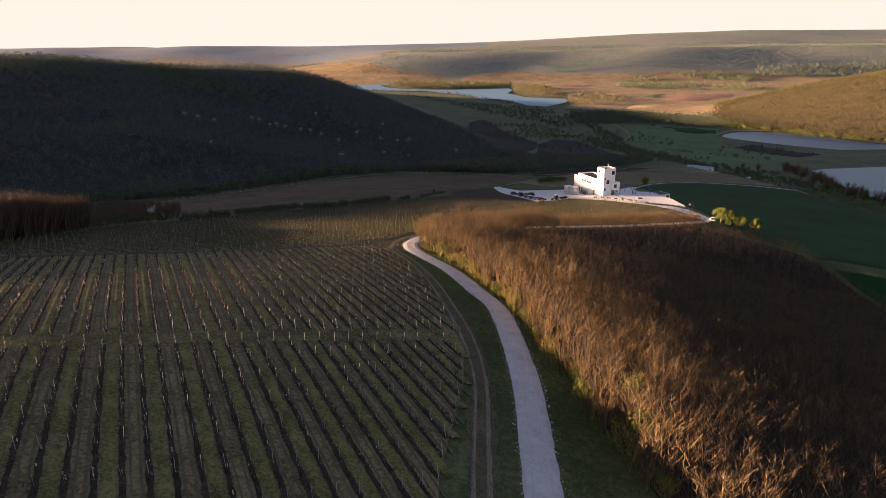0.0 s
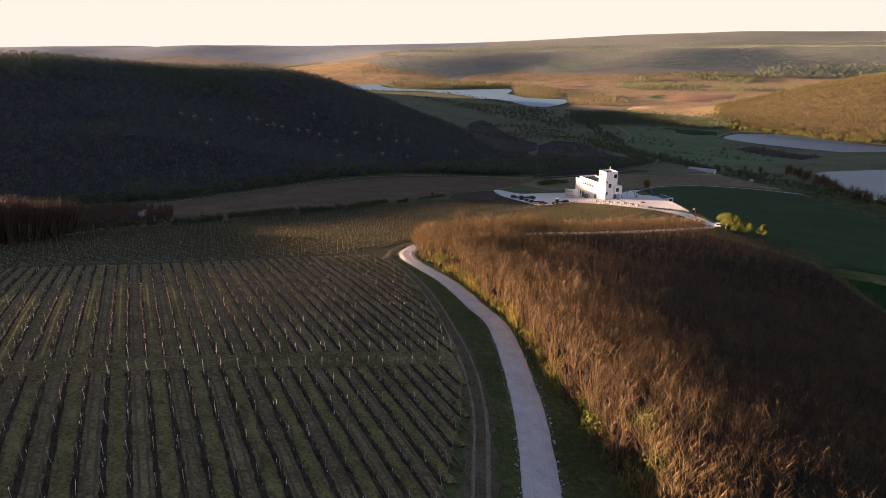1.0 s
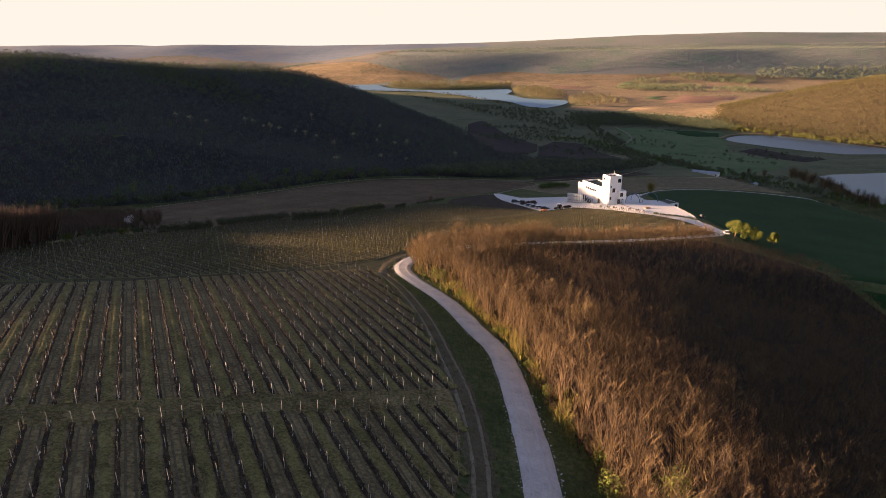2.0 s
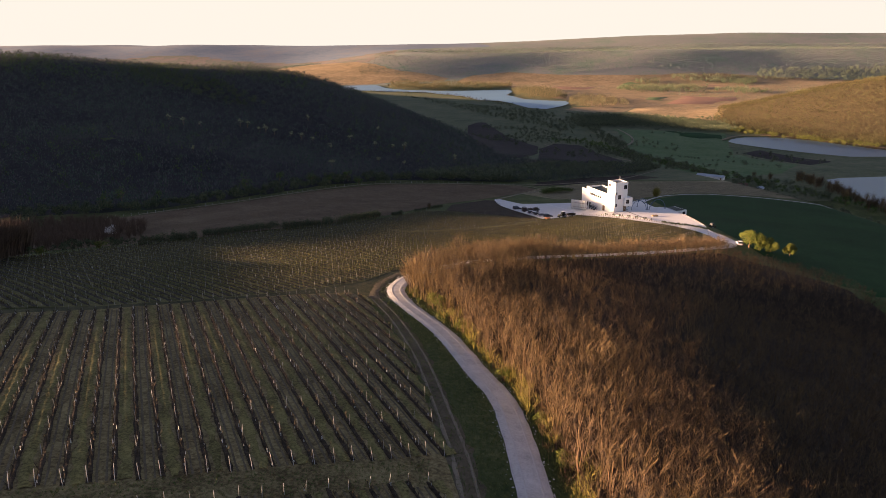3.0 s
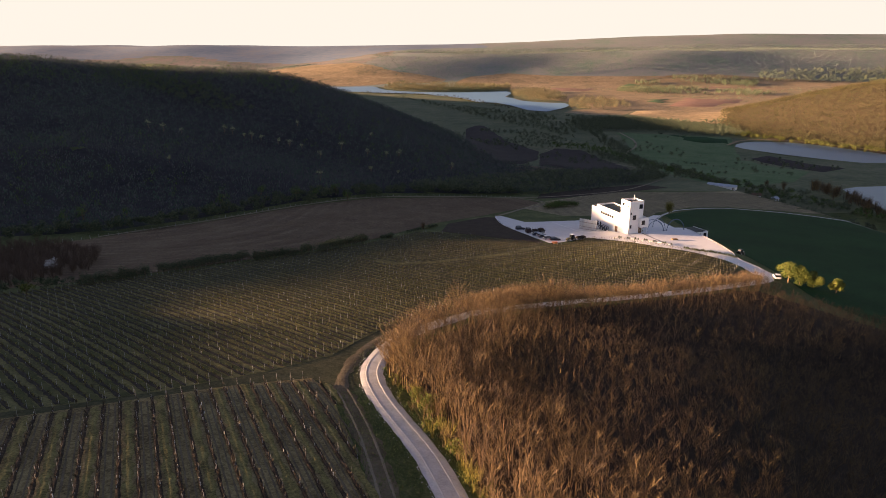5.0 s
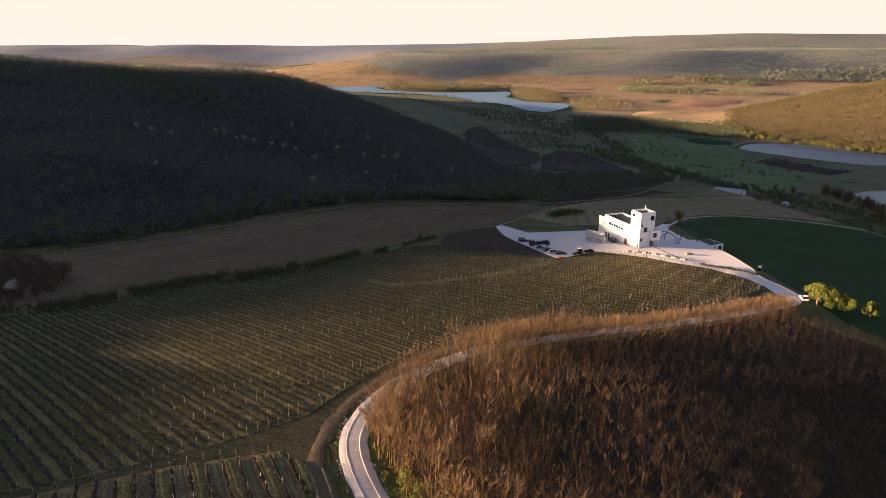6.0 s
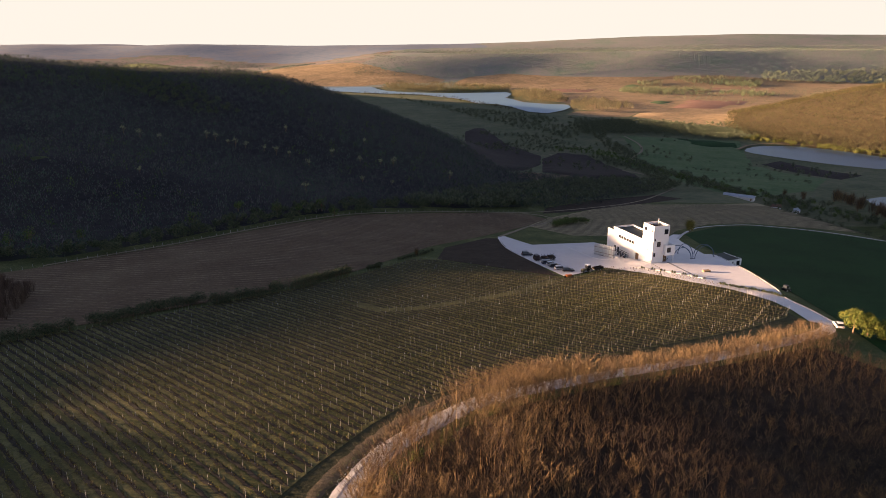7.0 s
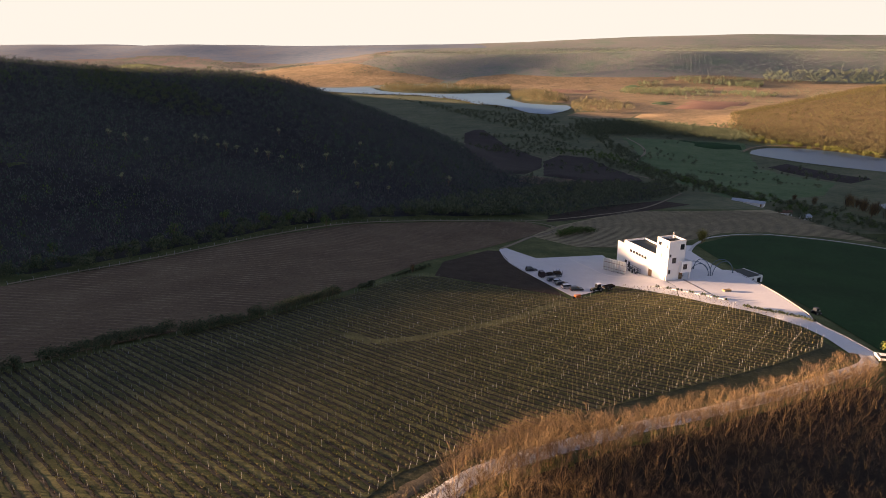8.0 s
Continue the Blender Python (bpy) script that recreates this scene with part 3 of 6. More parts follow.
# water
LOWER_POND = [(352, 640), (346, 600), (338, 530), (370, 490), (440, 470), (540, 520), (560, 610), (470, 655), (395, 652)]
UPPER_POND = [(409, 992), (440, 1032), (480, 1040), (530, 1010), (590, 900), (640, 850), (640, 790), (560, 822), (470, 890), (425, 950)]
LAKE = [(-470, 2330), (-340, 2345), (-238, 2385), (-205, 2270), (-165, 2185), (-95, 2120), (20, 2085), (120, 2110), (195, 2135), (200, 2030), (172, 1910), (190, 1850), (206, 1770), (250, 1728), (300, 1706), (300, 1650), (264, 1560), (222, 1496), (187, 1527), (160, 1650), (132, 1722), (90, 1736), (48, 1868), (-10, 1950), (-50, 2015), (-116, 2050), (-190, 2068), (-300, 2140), (-420, 2230)]
FLAT = lambda x, y: np.full(np.shape(x), -60.6)
patch("pond", UPPER_POND, M_WATER, 40, 0.0, "long fish pond of still grey water", "pond", height=FLAT, rounded=True)
patch("lake", LAKE, M_LAKE, 80, 0.0, "wide pale blue lake in the valley", "lake", height=FLAT, rounded=True)
patch("pond", LOWER_POND, M_WATER, 30, 0.0, "small pond that mirrors the pale sky", "pond", height=lambda x, y: np.full(np.shape(x), -45.8), rounded=True)


# ---------------------------------------------------------------- vineyards
def row_spans(poly, origin, heading, gaps=(), step=0.5):
    """Where a straight row lies within a field: lists of places, cut at cross paths."""
    d = np.array([-math.sin(radians(heading)), math.cos(radians(heading))])
    t = np.arange(-260, 260, step)
    q = np.array(origin) + t[:, None] * d
    ok = inside(poly, q[:, 0], q[:, 1])
    for a, b, w in gaps:
        a, b = np.array(a, float), np.array(b, float)
        u = (b - a) / np.linalg.norm(b - a)
        ok &= np.abs((q - a) @ np.array([-u[1], u[0]])) > w
    spans, start = [], None
    for k in range(len(t)):
        if ok[k] and start is None:
            start = k
        if start is not None and (not ok[k] or k == len(t) - 1):
            if k - start > 8:
                spans.append(q[start:k])
            start = None
    return spans, d


def curved_spans(poly, offset, gaps=(), step=0.5):
    """As row_spans, for the upper rows, which swing round with the slope from south-east to east."""
    x = np.arange(-170.0, 112.0, 0.05)
    turn = np.radians(46 + 14 * sstep(-10, 45, x))
    y = np.cumsum(-np.cos(turn) / np.sin(turn)) * 0.05
    y = y - np.interp(-10.0, x, y) + offset
    run = np.concatenate([[0], np.cumsum(np.hypot(np.diff(x), np.diff(y)))])
    at = np.arange(0, run[-1], step)
    q = np.stack([np.interp(at, run, x), np.interp(at, run, y)], 1)
    ok = inside(poly, q[:, 0], q[:, 1])
    for a, b, w in gaps:
        a, b = np.array(a, float), np.array(b, float)
        t = np.clip(((q - a) @ (b - a)) / ((b - a) @ (b - a)), 0, 1)
        ok &= np.hypot(*(q - a - t[:, None] * (b - a)).T) > w
    edges = np.flatnonzero(np.diff(np.concatenate([[0], ok.astype(int), [0]])))
    spans = [q[a:b] for a, b in zip(edges[::2], edges[1::2]) if b - a > 8]
    return spans, np.array([math.sin(radians(53)), -math.cos(radians(53))])


def strip_mesh(spans, width, lift, offset=0.0, every=4, wobble=0.12, rng=None, crest=0.10):
    v, f = [], []
    for q in spans:
        q = q[::every]
        if len(q) < 2:
            continue
        d = np.gradient(q, axis=0)
        d = d / np.linalg.norm(d, axis=1)[:, None]
        side = np.stack([d[:, 1], -d[:, 0]], 1)
        for s in (-1, 0, 1):
            w = (offset + s * width / 2 * (1 + (rng.uniform(-wobble, wobble, len(q)) if rng is not None else 0)))
            p = q + side * np.reshape(w, (-1, 1))
            z = ground(p[:, 0], p[:, 1]) + lift + (crest if s == 0 else 0.0)
            v.append(np.column_stack([p, z]))
        n, base = len(q), sum(len(a) for a in v[:-3])
        for r in (0, 1):
            f += [(base + r * n + k, base + r * n + k + 1, base + (r + 1) * n + k + 1, base + (r + 1) * n + k) for k in range(n - 1)]
    return (np.vstack(v), f) if v else (None, None)


def post_mesh(tall, r=0.045, lean=0.0):
    bm = bmesh.new()
    bmesh.ops.create_cone(bm, cap_ends=True, segments=6, radius1=r, radius2=r * 0.85, depth=tall + 0.3, matrix=Matrix.Translation((0, 0, (tall - 0.3) / 2)))
    for v in bm.verts:
        v.co.x += lean * v.co.z
    me = bpy.data.meshes.new("post")
    bm.to_mesh(me)
    bm.free()
    me.materials.append(M_POST)
    return me


POST, END_POST = post_mesh(1.5, 0.02), post_mesh(1.55, 0.026, 0.28)
rng = np.random.RandomState(11)


def stub(rng, n, tall, wide, thick):
    v, f = [], []
    for k in range(n):
        a = rng.uniform(0, 6.28)
        lean = rng.normal(0, wide, 2)
        w = np.array([math.cos(a), math.sin(a), 0]) * thick
        b = np.array([0, 0, tall * rng.uniform(0, 0.4)])
        i = len(v)
        v += [b - w, b + w, np.array([lean[0], lean[1], tall * rng.uniform(0.6, 1.0)])]
        f.append((i, i + 1, i + 2))
    return np.array(v), np.array(f)


VINES = [stub(rng, 7, 0.75, 0.2, 0.04) for k in range(6)]
LEAFY = [leaf_cloud(rng, 8, 0.26, 0.24, 0.5, 0.13, 3) for k in range(6)]
GUARDS = []
for k in range(4):
    a = rng.uniform(0, 6.28)
    c, s = math.cos(a) * 0.05, math.sin(a) * 0.05
    h = rng.uniform(0.2, 0.45)
    GUARDS.append((np.array([(c, s, 0), (-s, c, 0), (-c, -s, 0), (c, s, h), (-s, c, h), (-c, -s, h)]), np.array([(0, 1, 4), (0, 4, 3), (1, 2, 5), (1, 5, 4), (2, 0, 3), (2, 3, 5)])))


def joined(shapes, xs, ys, rng, lift=0.0, lo=0.75, hi=1.2):
    vs, fs, base = [], [], 0
    zs = ground(xs, ys) + lift
    for x, y, z in zip(xs, ys, zs):
        v, f = shapes[rng.randint(len(shapes))]
        a, s = rng.uniform(0, 6.28), rng.uniform(lo, hi)
        c, n = math.cos(a) * s, math.sin(a) * s
        vs.append(np.column_stack([v[:, 0] * c - v[:, 1] * n + x, v[:, 0] * n + v[:, 1] * c + y, v[:, 2] * s + z]))
        fs.append(f + base)
        base += len(v)
    return np.vstack(vs), np.vstack(fs)


post_v = np.array([v.co[:] for v in POST.vertices])
post_f = [tuple(p.vertices) for p in POST.polygons]


def vine_rows(poly, heading, spacing, phase, first, last, post_gap, gaps, label, group, near, seed, leafy, thin=1.0):
    rng = np.random.RandomState(seed)
    n = np.array([math.cos(radians(heading)), math.sin(radians(heading))])
    for k in range(first, last):
        spans, d = curved_spans(poly, phase + k * spacing, gaps) if leafy else row_spans(poly, n * (phase + k * spacing), heading, gaps)
        if not spans:
            continue
        row = thing("vine_row", Matrix(), label, "vine row", group)
        for q in spans:
            v, f = strip_mesh([q], 0.58 if leafy else 0.44, 0.16, 0, 2, 0.55 if leafy else 0.35, rng, 0.03 if leafy else 0.08)
            mesh_object("tilled_strip", v, f, M_HOEDROW if leafy else M_TILLED, row, smooth=True)
        if k % 2 == 0 and not leafy:
            for q in spans:
                v, f = strip_mesh([q], 0.9, 0.13, spacing / 2, 2, 0.6, rng)
                mesh_object("grass_strip", v, f, M_ROWGRASS, row, smooth=True)
        elif k % 2 == 0:
            for q in spans:
                v, f = strip_mesh([q], 1.05, 0.14, spacing * 0.41, 2, 0.3, rng, 0.02)
                mesh_object("grass_strip", v, f, M_MIDGRASS, row, smooth=True)
        elif not leafy:
            for q, side in [(q, side) for q in spans for side in (-0.36, 0.36)]:
                v, f = strip_mesh([q], 0.2, 0.12, spacing / 2 + side, 3, 0.5, rng, 0.015)
                mesh_object("wheel_mark", v, f, M_WORN, row, smooth=True)
        loose = []
        px, py, gx, gy = [], [], [], []
        for q in spans:
            mark = np.floor((q @ d) / post_gap)
            at = [0] + [a for a in range(4, len(q) - 4) if mark[a] != mark[a - 1]] + [len(q) - 1]
            m = len(at)
            for j, a in enumerate(at):
                p = q[int(a)] + rng.normal(0, 0.05, 2)
                end = j in (0, m - 1)
                z = float(ground(p[0], p[1]))
                if near(p[0], p[1]):
                    ob = new("post", END_POST if end else POST)
                    ob.parent = row
                    lean = heading + (90 if j == 0 else -90) if end else rng.uniform(0, 360)
                    ob.matrix_local = pose(p[0], p[1], z, rng.normal(0, 2), rng.normal(0, 2), lean)
                else:
                    loose.append((p[0], p[1], z))
            s = q[1::2] + rng.normal(0, 0.1, q[1::2].shape)
            s = s[rng.uniform(size=len(s)) < 0.85]
            px += list(s[:, 0])
            py += list(s[:, 1])
        if loose:
            vs = np.vstack([post_v * (thin, thin, rng.uniform(0.85, 1.1)) + p for p in loose])
            fs = [tuple(i + b * len(post_v) for i in face) for b in range(len(loose)) for face in post_f]
            tagged(mesh_object("post_line", vs, fs, M_POST, row), kind="stuff")
        px, py = np.array(px), np.array(py)
        if len(px):
            v, f = joined(VINES, px, py, rng, 0.2)
            tagged(mesh_object("vine_stem", v, f, M_VINE, row), kind="stuff")
            pick = rng.uniform(size=len(px)) < (0.95 if leafy else 0.28)
            if pick.any():
                if leafy:
                    v, f = joined(LEAFY, px[pick], py[pick], rng, 0.15)
                    tagged(mesh_object("young_leaves", v, f, M_VINELEAF, row), kind="stuff")
                pick = rng.uniform(size=len(px)) < (0.02 if leafy else 0.34)
                if pick.any():
                    v, f = joined(GUARDS, px[pick], py[pick], rng, 0.2)
                    tagged(mesh_object("stem_guard", v, f, M_GUARD, row), kind="stuff")


# drilled rows of the brown field
furrows = []
for k in range(100):
    s, d = row_spans(BROWN, np.array([0.259, 0.966]) * (200 + 2.7 * k), 75.0)
    furrows += s
slope_furrows = []
for k in range(50):
    s, d = row_spans(SLOPE, np.array([0.391, 0.921]) * (400 + 3.7 * k), 67.0)
    slope_furrows += s
crop = thing("crop", Matrix(), "faint straw-coloured drilled crop across the brown fields", "crop")
for span in furrows:
    v, f = strip_mesh([span], 0.8, 0.2, 0, 6, 0.6, np.random.RandomState(15))
    if v is not None:
        mesh_object("drill_strip", v, f, M_STRAW, crop, smooth=True)
for span in slope_furrows:
    v, f = strip_mesh([span], 1.3, 0.2, 0, 6, 0.7, np.random.RandomState(16))
    if v is not None:
        mesh_object("drill_strip", v, f, M_WORN, crop, smooth=True)

MID_CROSS = [((-24, 277), (-14, 268), 1.1), ((-14, 268), (-4, 271), 1.3), ((-4, 271), (20, 290), 1.3), ((20, 290), (38, 312), 1.2)]
CROSS = ((-50.0, 77.5), (-2.6, 96.0), 1.9)
vine_rows(NEAR_FIELD, 25.5, 1.85, 4.93, -60, 34, 5.4, [CROSS], "row of young vines on pale posts over tilled earth", "vine rows of the near vineyard", lambda x, y: -38 < x and 52 < y < 112, 21, False, 0.62)
vine_rows(MID_FIELD, 45.0, 2.3, 210.0, -84, 90, 6.4, MID_CROSS, "row of budding vines on pale posts", "vine rows of the upper vineyard", lambda x, y: -30 < x < 16 and 199 < y < 235, 22, True, 0.8)

WEEDS = [stub(rng, 5, 0.34, 0.16, 0.03) for k in range(6)]
wx, wy = scatter([(-70, 158), (-50, 152), (-38, 157), (-26, 167), (-17, 178), (-8, 198), (4, 217), (18, 235), (40, 253), (70, 270), (62, 292), (30, 300), (0, 262), (-30, 238), (-60, 214), (-78, 190)], 0.72, 24, keep=lambda x, y: wave(x, y, 7, 5) > -0.25)
many("row_weeds", WEEDS, wx, wy, 25, M_WEED, "yellow-green weeds and grass tufts between the vines", "weeds", lo=0.5, hi=1.3, sink=-0.08)

nx2, ny2 = scatter([(-60, 60), (0, 60), (0.5, 92), (-5, 122), (-16, 157), (-46, 146), (-70, 136)], 0.8, 26, keep=lambda x, y: wave(x, y, 5, 2) > 0.05)
many("row_weeds", WEEDS, nx2, ny2, 27, M_ROWGRASS, "thin grass tufts between the young vines", "weeds", lo=0.35, hi=0.9, sink=-0.08)

# ---------------------------------------------------------------- woods
rng = np.random.RandomState(5)
GROVE = [(22, 40), (16.6, 66), (14.2, 80), (12.6, 92), (9.4, 115), (5.1, 130), (1.0, 144), (-3.5, 156), (-7.2, 164), (-6.6, 175), (-2.6, 187), (4.6, 198), (12, 206.5), (28, 217.2), (45, 227), (63, 237.4), (84, 250.5), (92, 254), (103, 238), (113, 226), (124, 210), (138, 196), (172, 178), (172, 60), (60, 20)]
patch("grove_floor", [(x + (0.6 if x < 50 else 0), y - (0.8 if y > 160 else 0)) for x, y in GROVE], M_LITTER, 5.0, 0.12, "leaf litter darkened for the shade under the young trees")


def grove_tree(rng, tall=8.0, reach=1.5, stems=6, sprays=150, stout=1.0):
    """A bare young tree: slim stems that part low down, side branches and a rounded crown of fine rising twigs."""
    v, f = [], []

    def sliver(a, b, w0):
        w = np.cross(b - a, rng.normal(size=3))
        w *= w0 / np.linalg.norm(w)
        i = len(v)
        v.extend([a - w, a + w, b])
        f.append((i, i + 1, i + 2))

    limbs = []
    turn = rng.uniform(0, 6.28)
    for k in range(stems):
        a, r = turn + k * 2.4 + rng.normal(0, 0.3), reach * math.sqrt(rng.uniform(0.02, 0.75))
        out = np.array([math.cos(a), math.sin(a), 0.0])
        tip = out * r + np.array([0, 0, tall * (1 - 0.26 * (r / reach) ** 2) * rng.uniform(0.78, 0.92)])
        knee = out * 0.1 + (tip - out * 0.1) * 0.42 - out * r * 0.2
        sliver(out * 0.1, knee + (tip - knee) * 0.1, 0.042)
        sliver(knee, tip, 0.026)
        limbs.append((knee, tip, a))
    ends = []
    for b in range(stems * 5):
        knee, tip, a = limbs[b % stems]
        u = rng.uniform(0.0, 0.8)
        c = a + rng.normal(0, 1.2)
        base = knee + (tip - knee) * u
        end = base + (1.25 - 0.7 * u) * reach * 0.62 * np.array([math.cos(c), math.sin(c), rng.uniform(0.9, 1.9)])
        sliver(base, end, 0.011 * stout)
        ends.append((base, end, c))
    for b in range(sprays):
        base, end, c = ends[rng.randint(len(ends))]
        p = base + (end - base) * rng.uniform(0.25, 1.0)
        c += rng.normal(0, 0.9)
        q = p + rng.uniform(0.5, 1.25) * np.array([0.55 * math.cos(c), 0.55 * math.sin(c), rng.uniform(0.35, 1.0)])
        q[2] = min(q[2], tall * rng.uniform(0.94, 1.04))
        sliver(p, q, stout * rng.uniform(0.006, 0.013))
    return np.array(v), np.array(f)


SHAPES = [grove_tree(rng, rng.uniform(7.2, 9.8), rng.uniform(1.5, 2.2), 6, 330, 1.55) for k in range(14)]
DEEP = [grove_tree(rng, rng.uniform(7.2, 9.8), rng.uniform(1.6, 2.3), 5, 150, 2.6) for k in range(10)]
gx, gy = scatter(GROVE, 2.24, 3, 0.38)
sparse = (gx < 0.72 * (gy - 12) + 10) | (np.random.RandomState(6).uniform(size=len(gx)) < 0.12)
gx, gy = gx[sparse], gy[sparse]
edge = np.array(GROVE[2:13], float)
far_off = np.array([np.min(np.hypot(*(curve_points(edge, 3) - (a, b)).T)) for a, b in zip(gx, gy)])
rim_off = lambda x, y: ((y - 206.5) * 85 - (x - 12) * 51.5) / 99.4
depth = sstep(12, 27, far_off)
front = (far_off < 6.5) & (gy < 150)
pick = np.flatnonzero(front)[:: max(1, int(np.ceil(front.sum() / 290)))]
rest = np.ones(len(gx), bool)
rest[pick] = False
deep = far_off > 17
for shapes, which in ((SHAPES, rest & ~deep), (DEEP, rest & deep)):
    many("grove", shapes, gx[which], gy[which], 4, M_TWIG, "dense grove of slim bare young trees", "grove", lo=0.8, hi=1.06, stretch=lambda x, y: (1 - (0.09 + 0.13 * sstep(112, 140, y) - 0.12 * sstep(102, 80, y)) * depth[which]) * (1 - (0.17 + 0.12 * sstep(-44, -22, rim_off(x, y)) - 0.46 * sstep(-12, -4, rim_off(x, y))) * sstep(14, 26, x) * sstep(120, 160, y)) * (1 + 0.12 * sstep(150, 165, y) * sstep(20, 8, x)) * (1 + 0.17 * (1 - 0.6 * depth[which]) * wave(x, y, 6.5, 3) + 0.06 * wave(x, y, 17, 8)))
TREES = []
for k, (v, f) in enumerate(SHAPES[:6]):
    t = thing("young_tree", Matrix.Translation((0, 0, -900)), "slim bare young tree at the grove's edge", "tree", "young trees of the grove")
    tv, tf = [], []
    spots = [((0, 0, -0.2), (0.06, 0.03, 2.6), 0.065, 0.05)]
    for b in range(6):
        a = b * 1.05 + k
        spots.append(((0.05, 0.03, 1.2 + 0.2 * b), (0.6 * math.cos(a), 0.6 * math.sin(a), 4.4 + 0.2 * b), 0.036, 0.014))
    for p0, p1, r0, r1 in spots:
        bv, bf = tube(p0, p1, r0, r1, 4)
        tf += [tuple(i + len(tv) for i in q) for q in bf]
        tv += list(bv)
    mesh_object("trunk", tv, tf, M_BARK, t)
    mesh_object("crown", v, f, M_TWIG, t)
    TREES.append(t)
trng = np.random.RandomState(41)
for k, n in enumerate(pick):
    m = Matrix.Translation((gx[n], gy[n], float(ground(gx[n], gy[n])) - 0.1)) @ Matrix.Rotation(trng.uniform(0, 6.28), 4, "Z")
    t = copy_thing(TREES[k % 6], m) if k >= 6 else TREES[k]
    t.matrix_world = m @ Matrix.Scale(trng.uniform(0.8, 1.06), 4)
# bare saplings on the vineyard side of the road
SAPLING = [grove_tree(rng, 4.6, 1.5, 7, 200) for k in range(6)]
sx, sy = scatter([(2.6, 205.8), (6.5, 212), (12, 217.5), (20, 222.5), (25, 223.5), (23.5, 220.8), (9, 211), (4.2, 205.2)], 1.15, 43)
many("sapling_stand", SAPLING, sx, sy, 44, M_TWIG, "dense stand of russet bare saplings beside the road", "saplings", lo=0.7, hi=1.08)
bushy = np.vstack([curve_points([(-6.4, 160), (-7.9, 166.5), (-7.2, 175), (-4.2, 185), (-1.6, 190)], 0.9), curve_points([(8.8, 203.6), (14, 208.4), (22, 214.2)], 1.0)])
bushy = bushy + trng.normal(0, 0.55, bushy.shape) + (0.5, -0.4)
many("sapling_stand", SAPLING, bushy[:, 0], bushy[:, 1], 46, M_TWIG, "bushy russet saplings crowding the bend of the road", "saplings", lo=1.15, hi=1.7)
edging = curve_points([(18.5, 60), (16.4, 66), (14.0, 80), (12.4, 92), (9.2, 115), (4.9, 130), (0.8, 144), (-4.2, 157)], 0.8) + (0.3, 0)
edging = edging + trng.normal(0, 0.6, edging.shape)
bud = trng.uniform(size=len(edging)) < 0.45
many("sapling_edge", SAPLING, edging[~bud, 0], edging[~bud, 1], 47, M_TWIG, "low bushy growth along the grove's foot", "saplings", lo=0.5, hi=1.0)
many("sapling_edge", SAPLING, edging[bud, 0], edging[bud, 1], 48, M_BUDTWIG, "low yellow-budding bushes along the grove's foot", "saplings", lo=0.45, hi=0.95)
rim = curve_points([(26, 216.6), (45, 227.6), (63, 238), (84, 251), (96, 258.5)], 0.85)
rim = rim + trng.normal(0, 0.7, rim.shape) + (0.3, -0.5)
many("sapling_stand", SAPLING, rim[:, 0], rim[:, 1], 49, M_TWIG, "bushy russet saplings between grove and upper road", "saplings", lo=0.85, hi=1.35)
line = curve_points([(27, 224.2), (44, 233.6), (62, 244.1), (86, 259.6), (97, 267)], 0.45)
line = line[(wave(line[:, 0], line[:, 1], 4.5, 4) > -0.2) & (trng.uniform(size=len(line)) < 0.85)]
many("sapling_line", SAPLING, line[:, 0] + trng.normal(0, 1.0, len(line)), line[:, 1] + trng.normal(0, 1.0, len(line)), 45, M_TWIG, "thin line of low russet saplings along the road", "saplings", lo=0.32, hi=0.78)


def far_crown(rng, wide, tall, sprays, leaf):
    """A loose rounded crown for distant woods: small sprays standing outward from a few limbs, with gaps between them."""
    v, f = [], []
    lobes = [rng.normal(size=3) * (0.4, 0.4, 0.22) * (wide, wide, tall) + (0, 0, 0.62 * tall) for k in range(5)]
    for k in range(sprays):
        c = lobes[rng.randint(5)] + rng.normal(size=3) * (0.3, 0.3, 0.15) * np.array([wide, wide, tall])
        c[2] = min(max(c[2], 0.12 * tall), 1.05 * tall)
        up = np.array([c[0] * 0.5, c[1] * 0.5, rng.uniform(0.5, 1.1) * wide])
        up *= leaf * rng.uniform(1.2, 2.4) / np.linalg.norm(up)
        w = np.cross(up, rng.normal(size=3))
        w *= leaf * rng.uniform(0.25, 0.55) / np.linalg.norm(w)
        i = len(v)
        v += [c - w, c + w, c + up]
        f.append((i, i + 1, i + 2))
    return np.array(v), np.array(f)


FARTREE = [far_crown(rng, rng.uniform(2.2, 3.4), rng.uniform(4.4, 6.4), 29, 0.55) for k in range(12)]
HILLTREE = [far_crown(rng, rng.uniform(3.2, 4.6), rng.uniform(5.0, 7.5), 44, 0.62) for k in range(12)]
TALLTREE = [far_crown(rng, rng.uniform(2.6, 3.8), rng.uniform(7.0, 10.0), 46, 0.8) for k in range(12)]
CLUMP = [far_crown(rng, rng.uniform(6.0, 9.0), rng.uniform(5.0, 7.5), 17, 1.2) for k in range(12)]
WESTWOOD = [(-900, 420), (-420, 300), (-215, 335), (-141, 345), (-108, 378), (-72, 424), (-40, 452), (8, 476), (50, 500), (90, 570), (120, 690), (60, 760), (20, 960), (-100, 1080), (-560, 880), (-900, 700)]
patch("woodland_floor", WESTWOOD, M_WOODFLOOR, 14, 0.5, "very dark ground under the hillside wood")
wx, wy = scatter(WESTWOOD, 5.1, 7, keep=lambda x, y: (x > -0.7 * (y - 12) - 40) | (wave(x, y, 20, 2) > 0.62))
